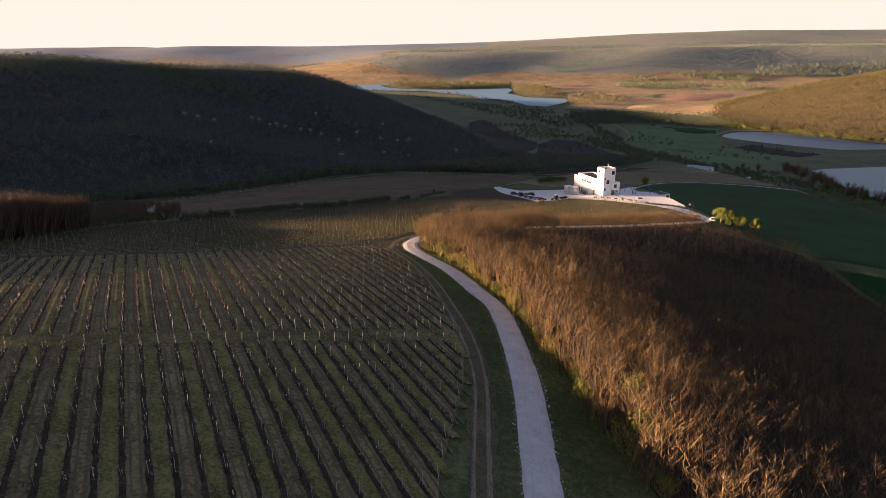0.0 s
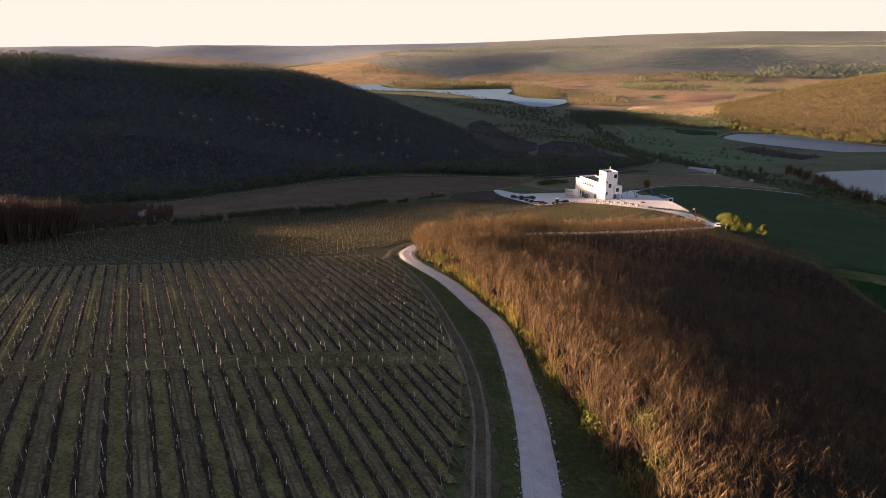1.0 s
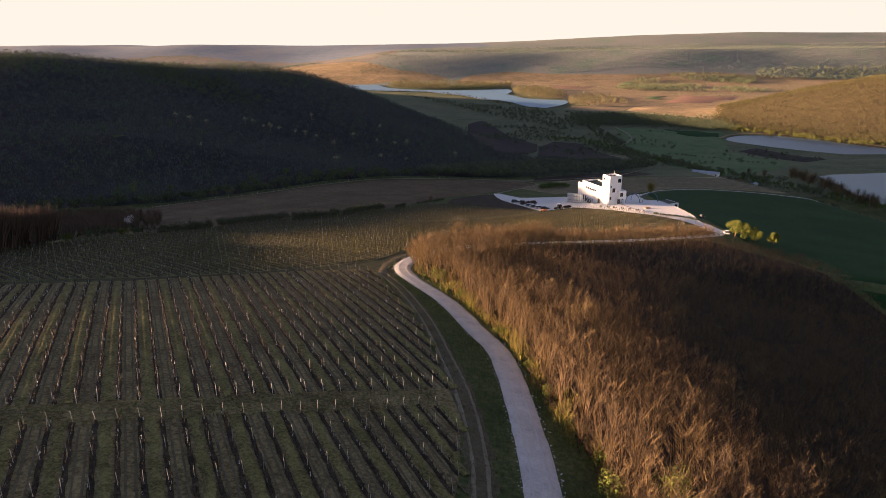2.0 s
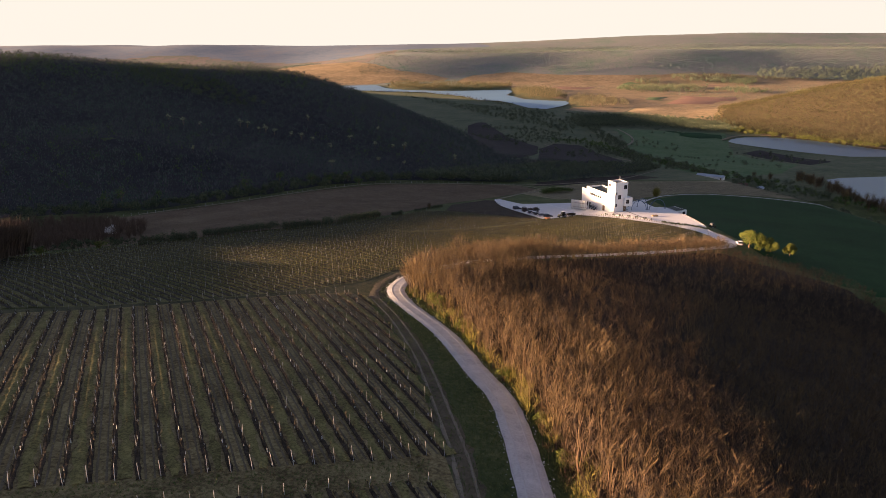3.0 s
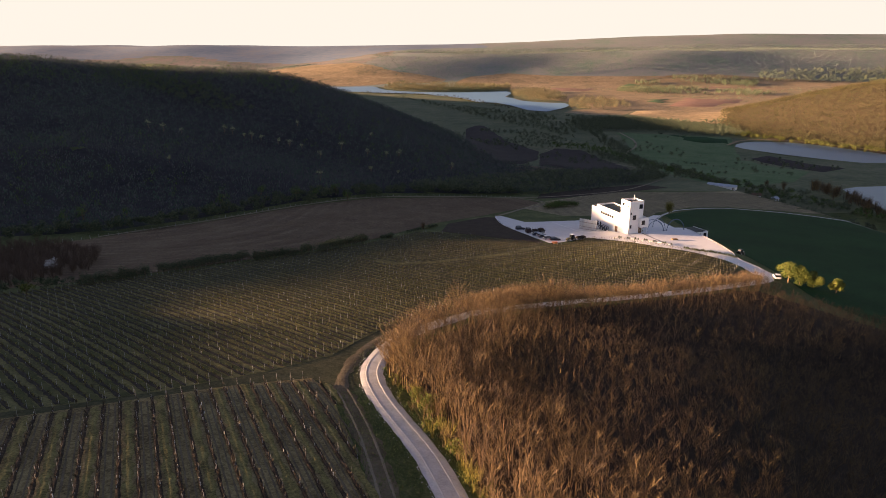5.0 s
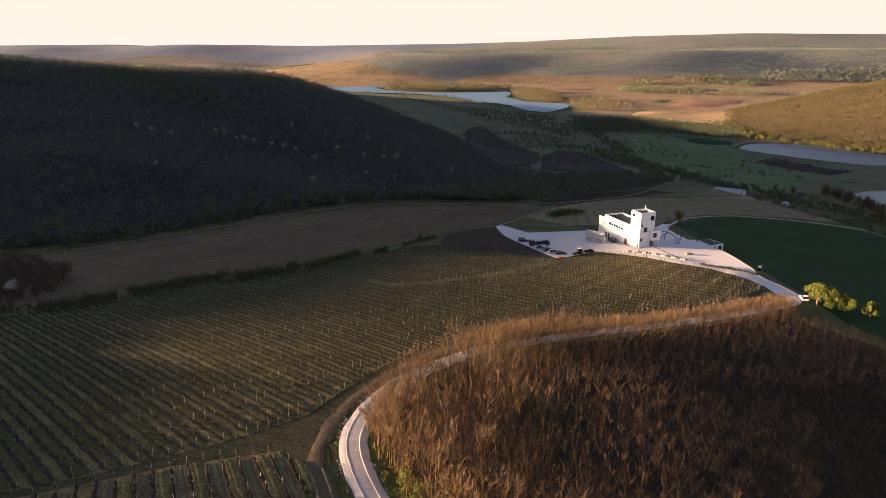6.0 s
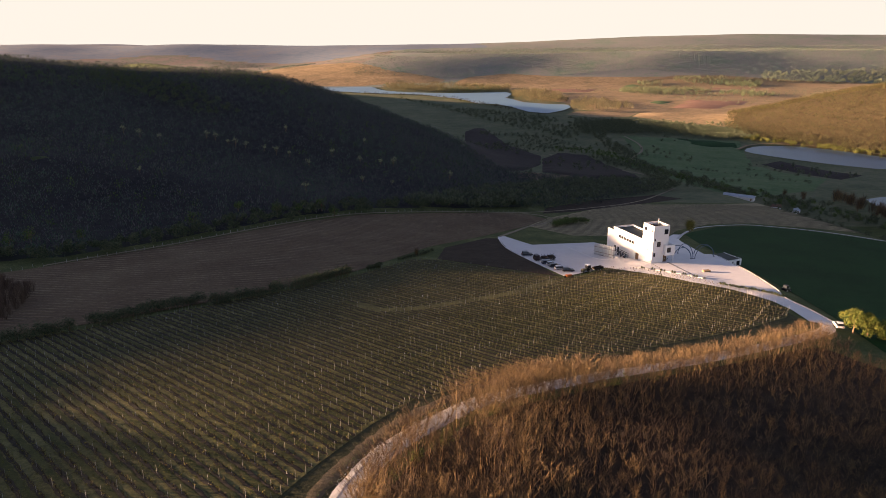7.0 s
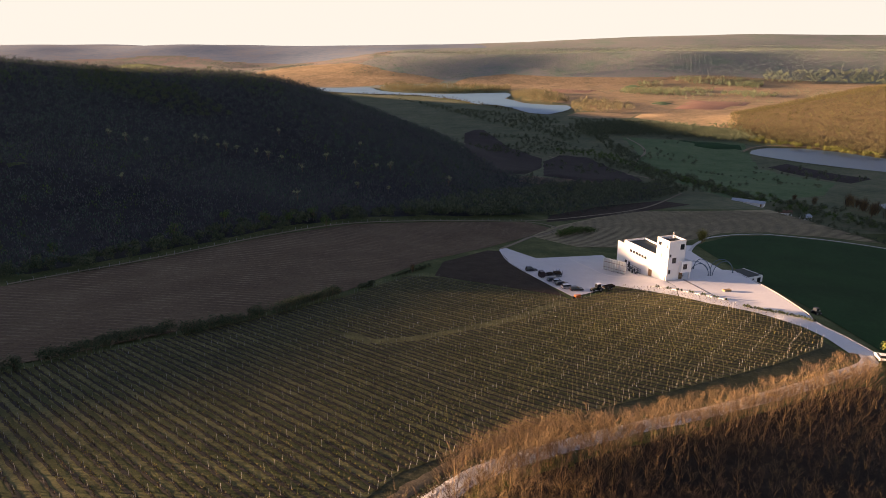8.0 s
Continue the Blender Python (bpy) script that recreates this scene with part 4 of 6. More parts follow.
many("woodland", FARTREE, wx, wy, 8, M_DARKWOOD, "dark bare woodland over the hillside", "woodland", lo=0.55, hi=1.2)
lx, ly = scatter(WESTWOOD, 21, 17, keep=lambda x, y: (wave(x, y, 60, 7) > 0.1) & (x > -700))
many("budding_trees", FARTREE, lx, ly, 18, M_WOODLEAF, "scattered trees in dull first leaf among bare woods", "trees", lo=0.8, hi=1.3)
lx, ly = scatter([(-520, 640), (-400, 640), (-250, 700), (-150, 780), (-170, 850), (-300, 815), (-420, 740), (-530, 700)], 8.5, 16, keep=lambda x, y: wave(x, y, 34, 4) > -0.35)
many("budding_trees", FARTREE, lx, ly, 19, M_WOODLEAF, "dull green budding trees over the upper hillside", "trees", lo=0.7, hi=1.2)
ex, ey = scatter(EASTWOOD, 7.0, 9, keep=lambda x, y: x < 0.72 * y)
many("woodland", HILLTREE, ex, ey, 10, M_FAREST, "sunlit russet woodland on the far hill", "woodland", lo=0.7, hi=1.35)
NOSEWOOD = [(40, 490), (70, 496), (112, 545), (165, 610), (196, 668), (170, 700), (118, 700), (90, 640)]
nxs, nys = scatter(NOSEWOOD, 5.0, 19)
many("woodland", FARTREE, nxs, nys, 20, M_DARKWOOD, "dark bare wood on the low nose of the hill", "woodland", lo=0.75, hi=1.1)
fx, fy = scatter(FARWOOD, 16, 12, keep=lambda x, y: (wave(x, y, 200, 9) > -0.5) & (np.abs(x - 10) < 0.7 * y) & (y < 3600) & ((x > -330 + 0.1 * (y - 2600) + 40 * wave(x, y, 150, 2)) | ((wave(x, y, 110, 6) > 0.3) & (y > 2700))) & (y + 90 * np.exp(-(((x + 40) / 330) ** 2)) > 2640 + 40 * wave(x, y, 120, 3)))
many("woodland", CLUMP, fx, fy, 13, M_FARDARK, "far wooded hills in mixed brown and green", "woodland", lo=0.55, hi=1.15)
# tall tree screen added west of the lower vineyard to shade it, mostly unseen
SCREENTREE = [brush(rng, 110, 6.3, 2.2, 0.05, 0.1) for k in range(6)]
bx, by = scatter([(-129, 60), (-121, 60), (-121, 224), (-129, 224)], 1.5, 31)
many("woodland", SCREENTREE, bx, by, 32, M_THICKET, "tall tree screen added to shade the vineyards", "woodland", lo=0.95, hi=1.1, stretch=lambda x, y: np.minimum((5.2 + 0.1 * (y - 70)) * 1.12 - 1.1, 14.8 - 2.0 * sstep(196, 212, y)) / 6.3)

# ---------------------------------------------------------------- winery
TURN = math.radians(18.5)
SITE = Matrix.Translation((77.9, 337.6, 0)) @ Matrix.Rotation(TURN, 4, "Z")


def holed_wall(name, length, low, high, thick, holes, parent, m, label="", mat=None):
    """A wall in the xz plane, its outer face at y = 0, with true openings (x0, x1, z0, z1)."""
    xs = sorted({0, length, *[h[0] for h in holes], *[h[1] for h in holes]})
    zs = sorted({low, high, *[h[2] for h in holes], *[h[3] for h in holes]})
    bm = bmesh.new()
    solid = {}
    for i in range(len(xs) - 1):
        for k in range(len(zs) - 1):
            cx, cz = (xs[i] + xs[i + 1]) / 2, (zs[k] + zs[k + 1]) / 2
            solid[i, k] = not any(h[0] < cx < h[1] and h[2] < cz < h[3] for h in holes)
    cache = {}

    def vert(x, y, z):
        key = (round(x, 4), round(y, 4), round(z, 4))
        if key not in cache:
            cache[key] = bm.verts.new(key)
        return cache[key]

    for (i, k), full in solid.items():
        if not full:
            continue
        x0, x1, z0, z1 = xs[i], xs[i + 1], zs[k], zs[k + 1]
        for y in (0, thick):
            bm.faces.new([vert(x0, y, z0), vert(x1, y, z0), vert(x1, y, z1), vert(x0, y, z1)])
        for di, dk, q in ((-1, 0, ((x0, z0), (x0, z1))), (1, 0, ((x1, z0), (x1, z1))), (0, -1, ((x0, z0), (x1, z0))), (0, 1, ((x0, z1), (x1, z1)))):
            if not solid.get((i + di, k + dk), False):
                (ax, az), (bx, bz) = q
                bm.faces.new([vert(ax, 0, az), vert(bx, 0, bz), vert(bx, thick, bz), vert(ax, thick, az)])
    ob = part(name, bm, mat or M_WHITE, parent, label)
    ob.matrix_local = m
    return ob


def window_in(hole, parent, m, bars=1, name="window"):
    """A dark framed window set back in an opening."""
    x0, x1, z0, z1 = hole
    w, h, cx, cz = x1 - x0, z1 - z0, (x0 + x1) / 2, (z0 + z1) / 2
    bm = bmesh.new()
    t = 0.07
    for sx, sz, ox, oz in ((w, t, 0, h / 2 - t / 2), (w, t, 0, t / 2 - h / 2), (t, h - 2 * t, t / 2 - w / 2, 0), (t, h - 2 * t, w / 2 - t / 2, 0)):
        box(bm, ox, 0, oz, sx, 0.08, sz)
    for b in range(bars):
        box(bm, w * ((b + 1) / (bars + 1) - 0.5), 0, 0, 0.05, 0.07, h - 2 * t)
    ob = part(name, bm, M_FRAME, parent, "dark framed window")
    ob.matrix_local = m @ Matrix.Translation((cx, 0.16, cz))
    bm = bmesh.new()
    box(bm, 0, 0.01, 0, w - 0.02, 0.02, h - 0.02)
    part("pane", bm, M_GLASS, ob)
    bm = bmesh.new()
    box(bm, 0, -0.14, -h / 2 - 0.03, w + 0.12, 0.22, 0.05)
    part("sill", bm, M_PAVE, ob)
    return ob


winery = thing("winery", SITE, "white rendered winery with a square tower and long flat-roofed wing", "winery building")
TW, TD, TH, TL = 6.6, 6.4, 13.4, -6.0
front = Matrix()
west = Matrix.Translation((0, TD, 0)) @ Matrix.Rotation(-math.pi / 2, 4, "Z")
east = Matrix.Translation((TW, 0, 0)) @ Matrix.Rotation(math.pi / 2, 4, "Z")
back = Matrix.Translation((TW, TD, 0)) @ Matrix.Rotation(math.pi, 4, "Z")
FRONT_HOLES = [(4.5, 6.2, 10.2, 12.1), (1.7, 3.4, 5.6, 7.6), (0.55, 1.25, 7.9, 8.9), (0.6, 1.5, 2.0, 3.5), (4.9, 6.5, -0.4, 2.3)]
WEST_HOLES = [(0.7, 2.4, 10.9, 12.2), (4.9, 5.6, 10.9, 12.0), (5.1, 5.6, 5.7, 6.7), (3.4, 3.9, 4.0, 5.0), (5.4, 5.9, -0.6, 1.0), (2.6, 3.0, 7.0, 9.0)]
holed_wall("tower_wall", TW, TL, TH, 0.35, FRONT_HOLES, winery, front)
holed_wall("tower_wall", TD - 0.7, TL, TH, 0.35, [(a - 0.35, b - 0.35, c, d) for a, b, c, d in WEST_HOLES], winery, west @ Matrix.Translation((0.35, 0, 0)))
holed_wall("tower_wall", TD - 0.7, TL, TH, 0.35, [(1.5, 2.6, 9.6, 11.2)], winery, east @ Matrix.Translation((0.35, 0, 0)))
holed_wall("tower_wall", TW, TL, TH, 0.35, [], winery, back)
for h in FRONT_HOLES[:4]:
    window_in(h, winery, front)
for h in WEST_HOLES:
    window_in(h, winery, west, 0)
bm = bmesh.new()
box(bm, TW / 2, TD / 2, 12.55, TW - 0.7, TD - 0.7, 0.2)
part("tower_roof", bm, M_ROOF, winery, "dark flat tower roof behind a parapet")
bm = bmesh.new()
for sx, sy, cx, cy in ((TW + 0.1, 0.45, TW / 2, 0.17), (TW + 0.1, 0.45, TW / 2, TD - 0.17), (0.45, TD - 0.8, 0.17, TD / 2), (0.45, TD - 0.8, TW - 0.17, TD / 2)):
    box(bm, cx, cy, TH + 0.05, sx, sy, 0.1)
part("coping", bm, M_PAVE, winery)
bm = bmesh.new()
bmesh.ops.create_cone(bm, cap_ends=True, segments=8, radius1=0.16, radius2=0.1, depth=2.6, matrix=Matrix.Translation((5.0, 4.6, 13.9)))
box(bm, 5.0, 4.6, 15.0, 0.5, 0.08, 0.25)
part("mast", bm, M_PAVE, winery, "short pale mast on the tower roof")
bm = bmesh.new()
box(bm, 3.4, 3.6, 12.95, 2.0, 1.4, 0.6, 0, 0.05)
part("roof_unit", bm, M_FRAME, winery, "dark ventilation unit on the roof")
bm = bmesh.new()
box(bm, 1.6, 4.6, 12.9, 0.9, 0.9, 0.5, 0, 0.05)
part("roof_unit", bm, M_FRAME, winery, "small dark ventilation unit on the roof")
bm = bmesh.new()
for k in range(2):
    box(bm, 4.92 + 0.41 + k * 0.78, 0.2, 0.95, 0.74, 0.06, 2.6, 0, 0.01)
door = part("door", bm, M_WOODDOOR, winery, "dark brown double entrance door")
for k in range(2):
    bm = bmesh.new()
    box(bm, 5.62 + k * 0.16, 0.12, 0.9, 0.03, 0.06, 0.5)
    part("door_handle", bm, M_TANK, door)
# the bay beside the door
bay = holed_wall("bay", 4.0, 2.5, 6.4, 0.25, [(0.6, 2.3, 3.6, 5.5)], winery, Matrix.Translation((4.6, -1.5, 0)), "white box bay over the entrance")
window_in((0.6, 2.3, 3.6, 5.5), winery, Matrix.Translation((4.6, -1.5, 0)))
bm = bmesh.new()
box(bm, 4.72, 0.0 - 0.625, 4.45, 0.25, 1.24, 3.9)
box(bm, 8.48, 0.85, 4.45, 0.25, 4.2, 3.9)
box(bm, 7.6, 2.85, 4.45, 1.5, 0.25, 3.9)
box(bm, 6.6, -0.6, 2.6, 3.5, 1.2, 0.2)
box(bm, 7.5, 0.8, 2.6, 1.7, 3.6, 0.2)
box(bm, 6.6, -0.6, 5.5, 3.5, 1.2, 0.2)
box(bm, 7.5, 0.8, 5.5, 1.7, 3.6, 0.2)
part("bay_side", bm, M_WHITE, winery)
bm = bmesh.new()
box(bm, 8.3, -1.2, 0.8, 0.3, 0.3, 3.4)
part("bay_post", bm, M_WHITE, winery)
bm = bmesh.new()
box(bm, 8.3, 2.6, 0.4, 0.3, 0.3, 4.2)
part("bay_post", bm, M_WHITE, winery)

# the long wing
WL, WD, WH = 19.0, 8.8, 7.0
wing_m = Matrix.Translation((0.12, TD + WL, 0)) @ Matrix.Rotation(-math.pi / 2, 4, "Z")
WING_HOLES = [(WL - 3.8, WL - 1.6, -3.0, 0.9)] + [(3.6 + k * 1.75, 5.1 + k * 1.75, 3.6, 4.7) for k in range(6)] + [(1.0 + k * 2.2, 2.4 + k * 2.2, -2.6, -0.2) for k in range(2)]
holed_wall("wing_wall", WL, -9, WH, 0.35, WING_HOLES, winery, wing_m)
for h in WING_HOLES[1:]:
    window_in(h, winery, wing_m, 0)
bm = bmesh.new()
for k in range(7):
    box(bm, WL - 3.8 + 0.157 + k * 0.314, 0.2, -1.0, 0.3, 0.08, 3.8, 0, 0.01)
d = part("door", bm, M_WOODDOOR, winery, "brown boarded timber door")
d.matrix_local = wing_m
holed_wall("wing_wall", WD, -9, WH, 0.35, [], winery, Matrix.Translation((0.12, TD + WL, 0)) @ Matrix.Translation((WD, 0.002, 0)) @ Matrix.Rotation(math.pi, 4, "Z"))
holed_wall("wing_wall", WL, -9, WH, 0.35, [(2 + k * 3.2, 3.6 + k * 3.2, 1.5, 3.5) for k in range(5)], winery, Matrix.Translation((0.12 + WD, TD, 0)) @ Matrix.Rotation(math.pi / 2, 4, "Z"))
bm = bmesh.new()
box(bm, TW + (WD + 0.12 - TW) / 2, TD - 0.18, -1, WD + 0.12 - TW, 0.35, 16)
part("wing_wall", bm, M_WHITE, winery)
bm = bmesh.new()
box(bm, 0.12 + WD / 2, TD + WL / 2, 6.35, WD - 0.7, WL - 0.4, 0.25)
part("wing_roof", bm, M_ROOF, winery, "dark green felt roof sunk behind a white parapet")
bm = bmesh.new()
box(bm, 0.12 + 0.17, TD + WL / 2, WH + 0.04, 0.5, WL, 0.08)
box(bm, 0.12 + WD - 0.17, TD + WL / 2, WH + 0.04, 0.5, WL, 0.08)
box(bm, 0.12 + WD / 2, TD + WL - 0.17, WH + 0.04, WD - 1.0, 0.5, 0.08)
part("coping", bm, M_PAVE, winery)
bm = bmesh.new()
box(bm, 5.0, TD + WL + 2.2, -1.8, 9.4, 4.4, 14.6)
bmesh.ops.bevel(bm, geom=bm.edges[:], offset=0.04, segments=1, affect="EDGES")
part("end_block", bm, M_WHITE, winery, "lower white end block")
bm = bmesh.new()
box(bm, 5.0, TD + WL + 2.2, 5.53, 8.6, 3.6, 0.06)
part("end_roof", bm, M_ROOF, winery)

# paved ground
YARD = [(28, 404), (27.5, 399), (29.2, 374), (36, 346), (43.3, 319.4), (50.3, 325), (60.2, 333.4), (69, 324), (75, 318), (78.5, 330), (77.9, 337.6), (76, 345), (69.5, 366), (70, 392), (54, 388), (41, 384), (31, 404)]
patch("yard", YARD, M_ASPH, 4, 0.2, "grey paved yard with parked vehicles", "yard")
patch("terrace", [(75.2, 317.6), (81.5, 309.4), (91, 302.2), (99.6, 291.3), (101.4, 284), (101.0, 274), (107.5, 273), (108.6, 276), (107.6, 288.5), (105.2, 297), (106.2, 304), (107.8, 326), (107.2, 349), (109, 366), (114, 409), (122.5, 427), (117, 426), (104, 404), (87, 368), (86.2, 344), (84, 340), (78.2, 337.4), (78.6, 330)], M_PAVE, 4, 0.2, "broad pale paved terrace and drive", "terrace")
ribbon("terrace_band", [(84.2, 338.5), (86.3, 316)], 1.3, M_BAND, 0.26, "darker grey paving band across the terrace", "paving", across=2)
ribbon("yard_kerb", [(54, 387.5), (56.5, 374), (58.3, 365), (60, 355), (61.8, 350), (64.5, 347.3), (69, 346)], 0.45, M_PAVE, 0.32, "raised pale concrete kerb curving round the yard", "kerb", across=2, step=1.2)
ribbon("yard_kerb", [(43.0, 319.6), (36, 345.5), (29.0, 374), (27.4, 399)], 0.4, M_PAVE, 0.34, "raised pale concrete kerb beside the ploughed earth", "kerb", across=2, step=2)
ribbon("terrace_kerb", [(108.8, 276), (107.9, 288.5), (105.5, 297), (106.5, 304), (108.1, 326), (107.5, 349)], 0.35, M_PAVE, 0.36, "low pale edge of the terrace", "kerb", across=2, step=2)
ribbon("field_path", [(114, 411), (121.6, 426), (128.8, 437.6), (138, 450), (152.8, 459.4), (164, 463), (175.7, 463.2), (198.6, 449.4), (215.9, 430.3), (240, 395), (262, 350)], 1.5, M_GRAVEL, 0.3, "narrow pale path looping round the wheat field", "path", step=3, across=3)
ribbon("farm_track", [(28, 402), (38, 420), (45.7, 434), (56, 446), (62.5, 460), (58, 470), (48, 475)], 1.8, M_DIRT, 0.3, "pale earth track leading to the lower fields", "track", step=3, across=3)
ribbon("farm_track", [(-141, 334), (-108, 367), (-72, 412), (-40, 442), (8, 463), (48, 477), (90, 510), (140, 560), (197, 650)], 1.6, M_DIRT, 0.4, "earth track along the foot of the woods", "track", step=4, across=3)
ribbon("wheel_rut", [(0.1, 50), (0.8, 65.3), (1.5, 77.7), (1.4, 85.9), (0.2, 98.2), (-1.8, 110.2), (-4.9, 126.4), (-9.5, 143.7)], 0.55, M_DIRT, 0.14, "pale rut of a field track", "track", step=1.5, across=3, ragged=0.25)
ribbon("wheel_rut", [(1.4, 50), (2.1, 65.7), (2.8, 78.2), (2.7, 88.2), (1.7, 99), (-0.4, 111), (-3.5, 127), (-8, 144)], 0.55, M_DIRT, 0.14, "pale rut of a field track", "track", step=1.5, across=3, ragged=0.25)


# ---------------------------------------------------------------- things on the yard
def put(x, y, turn=0.0, lift=0.2):
    return Matrix.Translation((x, y, float(ground(x, y)) + lift)) @ Matrix.Rotation(radians(turn), 4, "Z")


def wheel_mesh(r, w):
    bm = bmesh.new()
    bmesh.ops.create_cone(bm, cap_ends=True, segments=14, radius1=r, radius2=r, depth=w, matrix=Matrix.Rotation(math.pi / 2, 4, "X"))
    bmesh.ops.bevel(bm, geom=[e for e in bm.edges if abs(e.verts[0].co.y - e.verts[1].co.y) < 1e-4], offset=0.03, segments=1, affect="EDGES")
    return bm


M_TYRE = material("tyre_rubber", [(0.015, 0.015, 0.016), (0.025, 0.025, 0.026)], 0.3, rough=0.85)
M_RIM = material("alloy_rim", [(0.35, 0.35, 0.36), (0.45, 0.45, 0.46)], 0.3, rough=0.35, metal=0.8)
M_LAMP = material("lamp_glass", [(0.5, 0.5, 0.48), (0.6, 0.6, 0.58)], 0.3, rough=0.15)
M_REDLAMP = material("red_lamp_glass", [(0.30, 0.02, 0.015), (0.35, 0.03, 0.02)], 0.3, rough=0.2)


def paint(name, c, metal=0.0):
    return material(name, [tuple(v * 0.92 for v in c), c], 2.0, rough=0.28, metal=metal, spec=0.5)


def add_wheels(owner, places, r, w):
    for x, y in places:
        ob = part("wheel", wheel_mesh(r, w), M_TYRE, owner)
        ob.matrix_local = Matrix.Translation((x, y, r))
        bm = bmesh.new()
        s = 1 if y > 0 else -1
        bmesh.ops.create_cone(bm, cap_ends=True, segments=10, radius1=r * 0.6, radius2=r * 0.5, depth=0.03, matrix=Matrix.Translation((0, s * (w / 2 + 0.01), 0)) @ Matrix.Rotation(math.pi / 2, 4, "X"))
        part("rim", bm, M_RIM, ob)


def profile(pts, half, mat, name, owner, label="", taper=0.0, z_taper=0.6):
    """A body drawn as a side outline (x, z) with a width, narrowing upwards."""
    bm = bmesh.new()
    rings = []
    for s in (-1, 1):
        rings.append([bm.verts.new((x, s * (half - taper * max(0, z - z_taper)), z)) for x, z in pts])
    n = len(pts)
    bm.faces.new(rings[0])
    bm.faces.new(list(reversed(rings[1])))
    for k in range(n):
        bm.faces.new([rings[0][k], rings[1][k], rings[1][(k + 1) % n], rings[0][(k + 1) % n]])
    bmesh.ops.bevel(bm, geom=bm.edges[:], offset=0.035, segments=1, affect="EDGES")
    return part(name, bm, mat, owner, label)


def car(m, mat, label, tall=1.45, length=4.4, van=False):
    c = thing("car", m, label, "car", "cars in the yard")
    h = length / 2
    profile([(-h, 0.3), (-h, 0.75), (-h + 0.1, 0.92), (h - 1.15, 0.95), (h - 0.1, 0.78), (h, 0.55), (h, 0.28)], 0.88, mat, "body", c)
    roof = [(-h + 0.12, 0.93), (-h + (0.2 if van else 0.5), tall - 0.04), (-h + 1.1, tall), (h - 2.1, tall - 0.03), (h - 1.2, 0.94)]
    profile(roof, 0.84, M_GLASS, "cabin", c, "dark tinted windows", 0.28, 0.9)
    profile([(-h + (0.22 if van else 0.52), tall - 0.02), (-h + 1.1, tall + 0.04), (h - 2.1, tall + 0.02), (h - 2.0, tall - 0.05)], 0.72, mat, "roof", c)
    add_wheels(c, [(-h + 0.8, 0.8), (-h + 0.8, -0.8), (h - 0.85, 0.8), (h - 0.85, -0.8)], 0.33, 0.22)
    for y in (-0.62, 0.62):
        bm = bmesh.new()
        box(bm, h - 0.02, y, 0.66, 0.08, 0.36, 0.13, 0, 0.02)
        part("headlight", bm, M_LAMP, c)
        bm = bmesh.new()
        box(bm, -h + 0.02, y, 0.74, 0.08, 0.3, 0.16, 0, 0.02)
        part("tail_light", bm, M_REDLAMP, c)
    for x in (-h, h):
        bm = bmesh.new()
        box(bm, x, 0, 0.4, 0.14, 1.7, 0.2, 0, 0.04)
        part("bumper", bm, M_FRAME, c)
    return c


BLACK, SILVER, DARKBLUE, WHITEP, RUST = paint("black_paint", (0.02, 0.02, 0.022)), paint("silver_paint", (0.45, 0.46, 0.48), 0.5), paint("dark_blue_paint", (0.02, 0.03, 0.05)), paint("white_paint", (0.75, 0.75, 0.74)), paint("dark_maroon_paint", (0.035, 0.018, 0.016))
car(put(35.5, 358.6, 10), BLACK, "black off-road car parked on the grey yard", 1.75, 4.3, True)
car(put(40.8, 341.4, 8), DARKBLUE, "dark blue saloon car parked in a row", 1.42)
car(put(42.0, 338.4, 8), SILVER, "silver hatchback car parked between dark cars", 1.46, 4.1, True)
car(put(42.6, 335.2, 8), BLACK, "black saloon car parked in a row", 1.42)
car(put(43.8, 330.6, 10), SILVER, "silver estate car parked at the yard's end", 1.5, 4.5, True)
car(put(45.8, 327.6, 6), BLACK, "black hatchback car parked at the vineyard's edge", 1.44, 4.2, True)
car(put(107.4, 271.8, 75, 0.25), WHITEP, "white delivery car at the roadside", 1.6, 3.9, True)

truck = thing("flatbed_truck", put(40.8, 348.4, 196), "very dark maroon flatbed truck with stake sides", "truck")
profile([(2.4, 0.6), (2.4, 2.0), (2.6, 2.6), (3.9, 2.6), (4.3, 1.7), (4.35, 0.6)], 1.1, RUST, "cab", truck)
bm = bmesh.new()
box(bm, 3.98, 0, 2.08, 0.5, 1.9, 0.6, 0, 0.02)
part("windscreen", bm, M_GLASS, truck)
bm = bmesh.new()
box(bm, -1.0, 0, 1.05, 6.6, 2.3, 0.22, 0, 0.02)
box(bm, -1.0, 0, 0.75, 7.0, 0.9, 0.35)
part("flatbed", bm, M_FRAME, truck)
for k in range(6):
    for y in (-1.12, 1.12):
        bm = bmesh.new()
        box(bm, -4.1 + k * 1.24, y, 1.65, 0.09, 0.07, 1.05)
        part("stake", bm, M_FRAME, truck)
bm = bmesh.new()
for x, l, h in ((-2.6, 2.2, 0.7), (0.2, 1.9, 0.55)):
    box(bm, x, 0.1, 1.16 + h / 2, l, 1.7, h, 0.05, 0.06)
part("load", bm, M_PLOUGH, truck, "dark covered load")
add_wheels(truck, [(3.4, 1.0), (3.4, -1.0), (-2.4, 1.0), (-2.4, -1.0), (-3.5, 1.0), (-3.5, -1.0)], 0.48, 0.3)

M_TRACTOR = paint("olive_tractor_paint", (0.13, 0.12, 0.07))


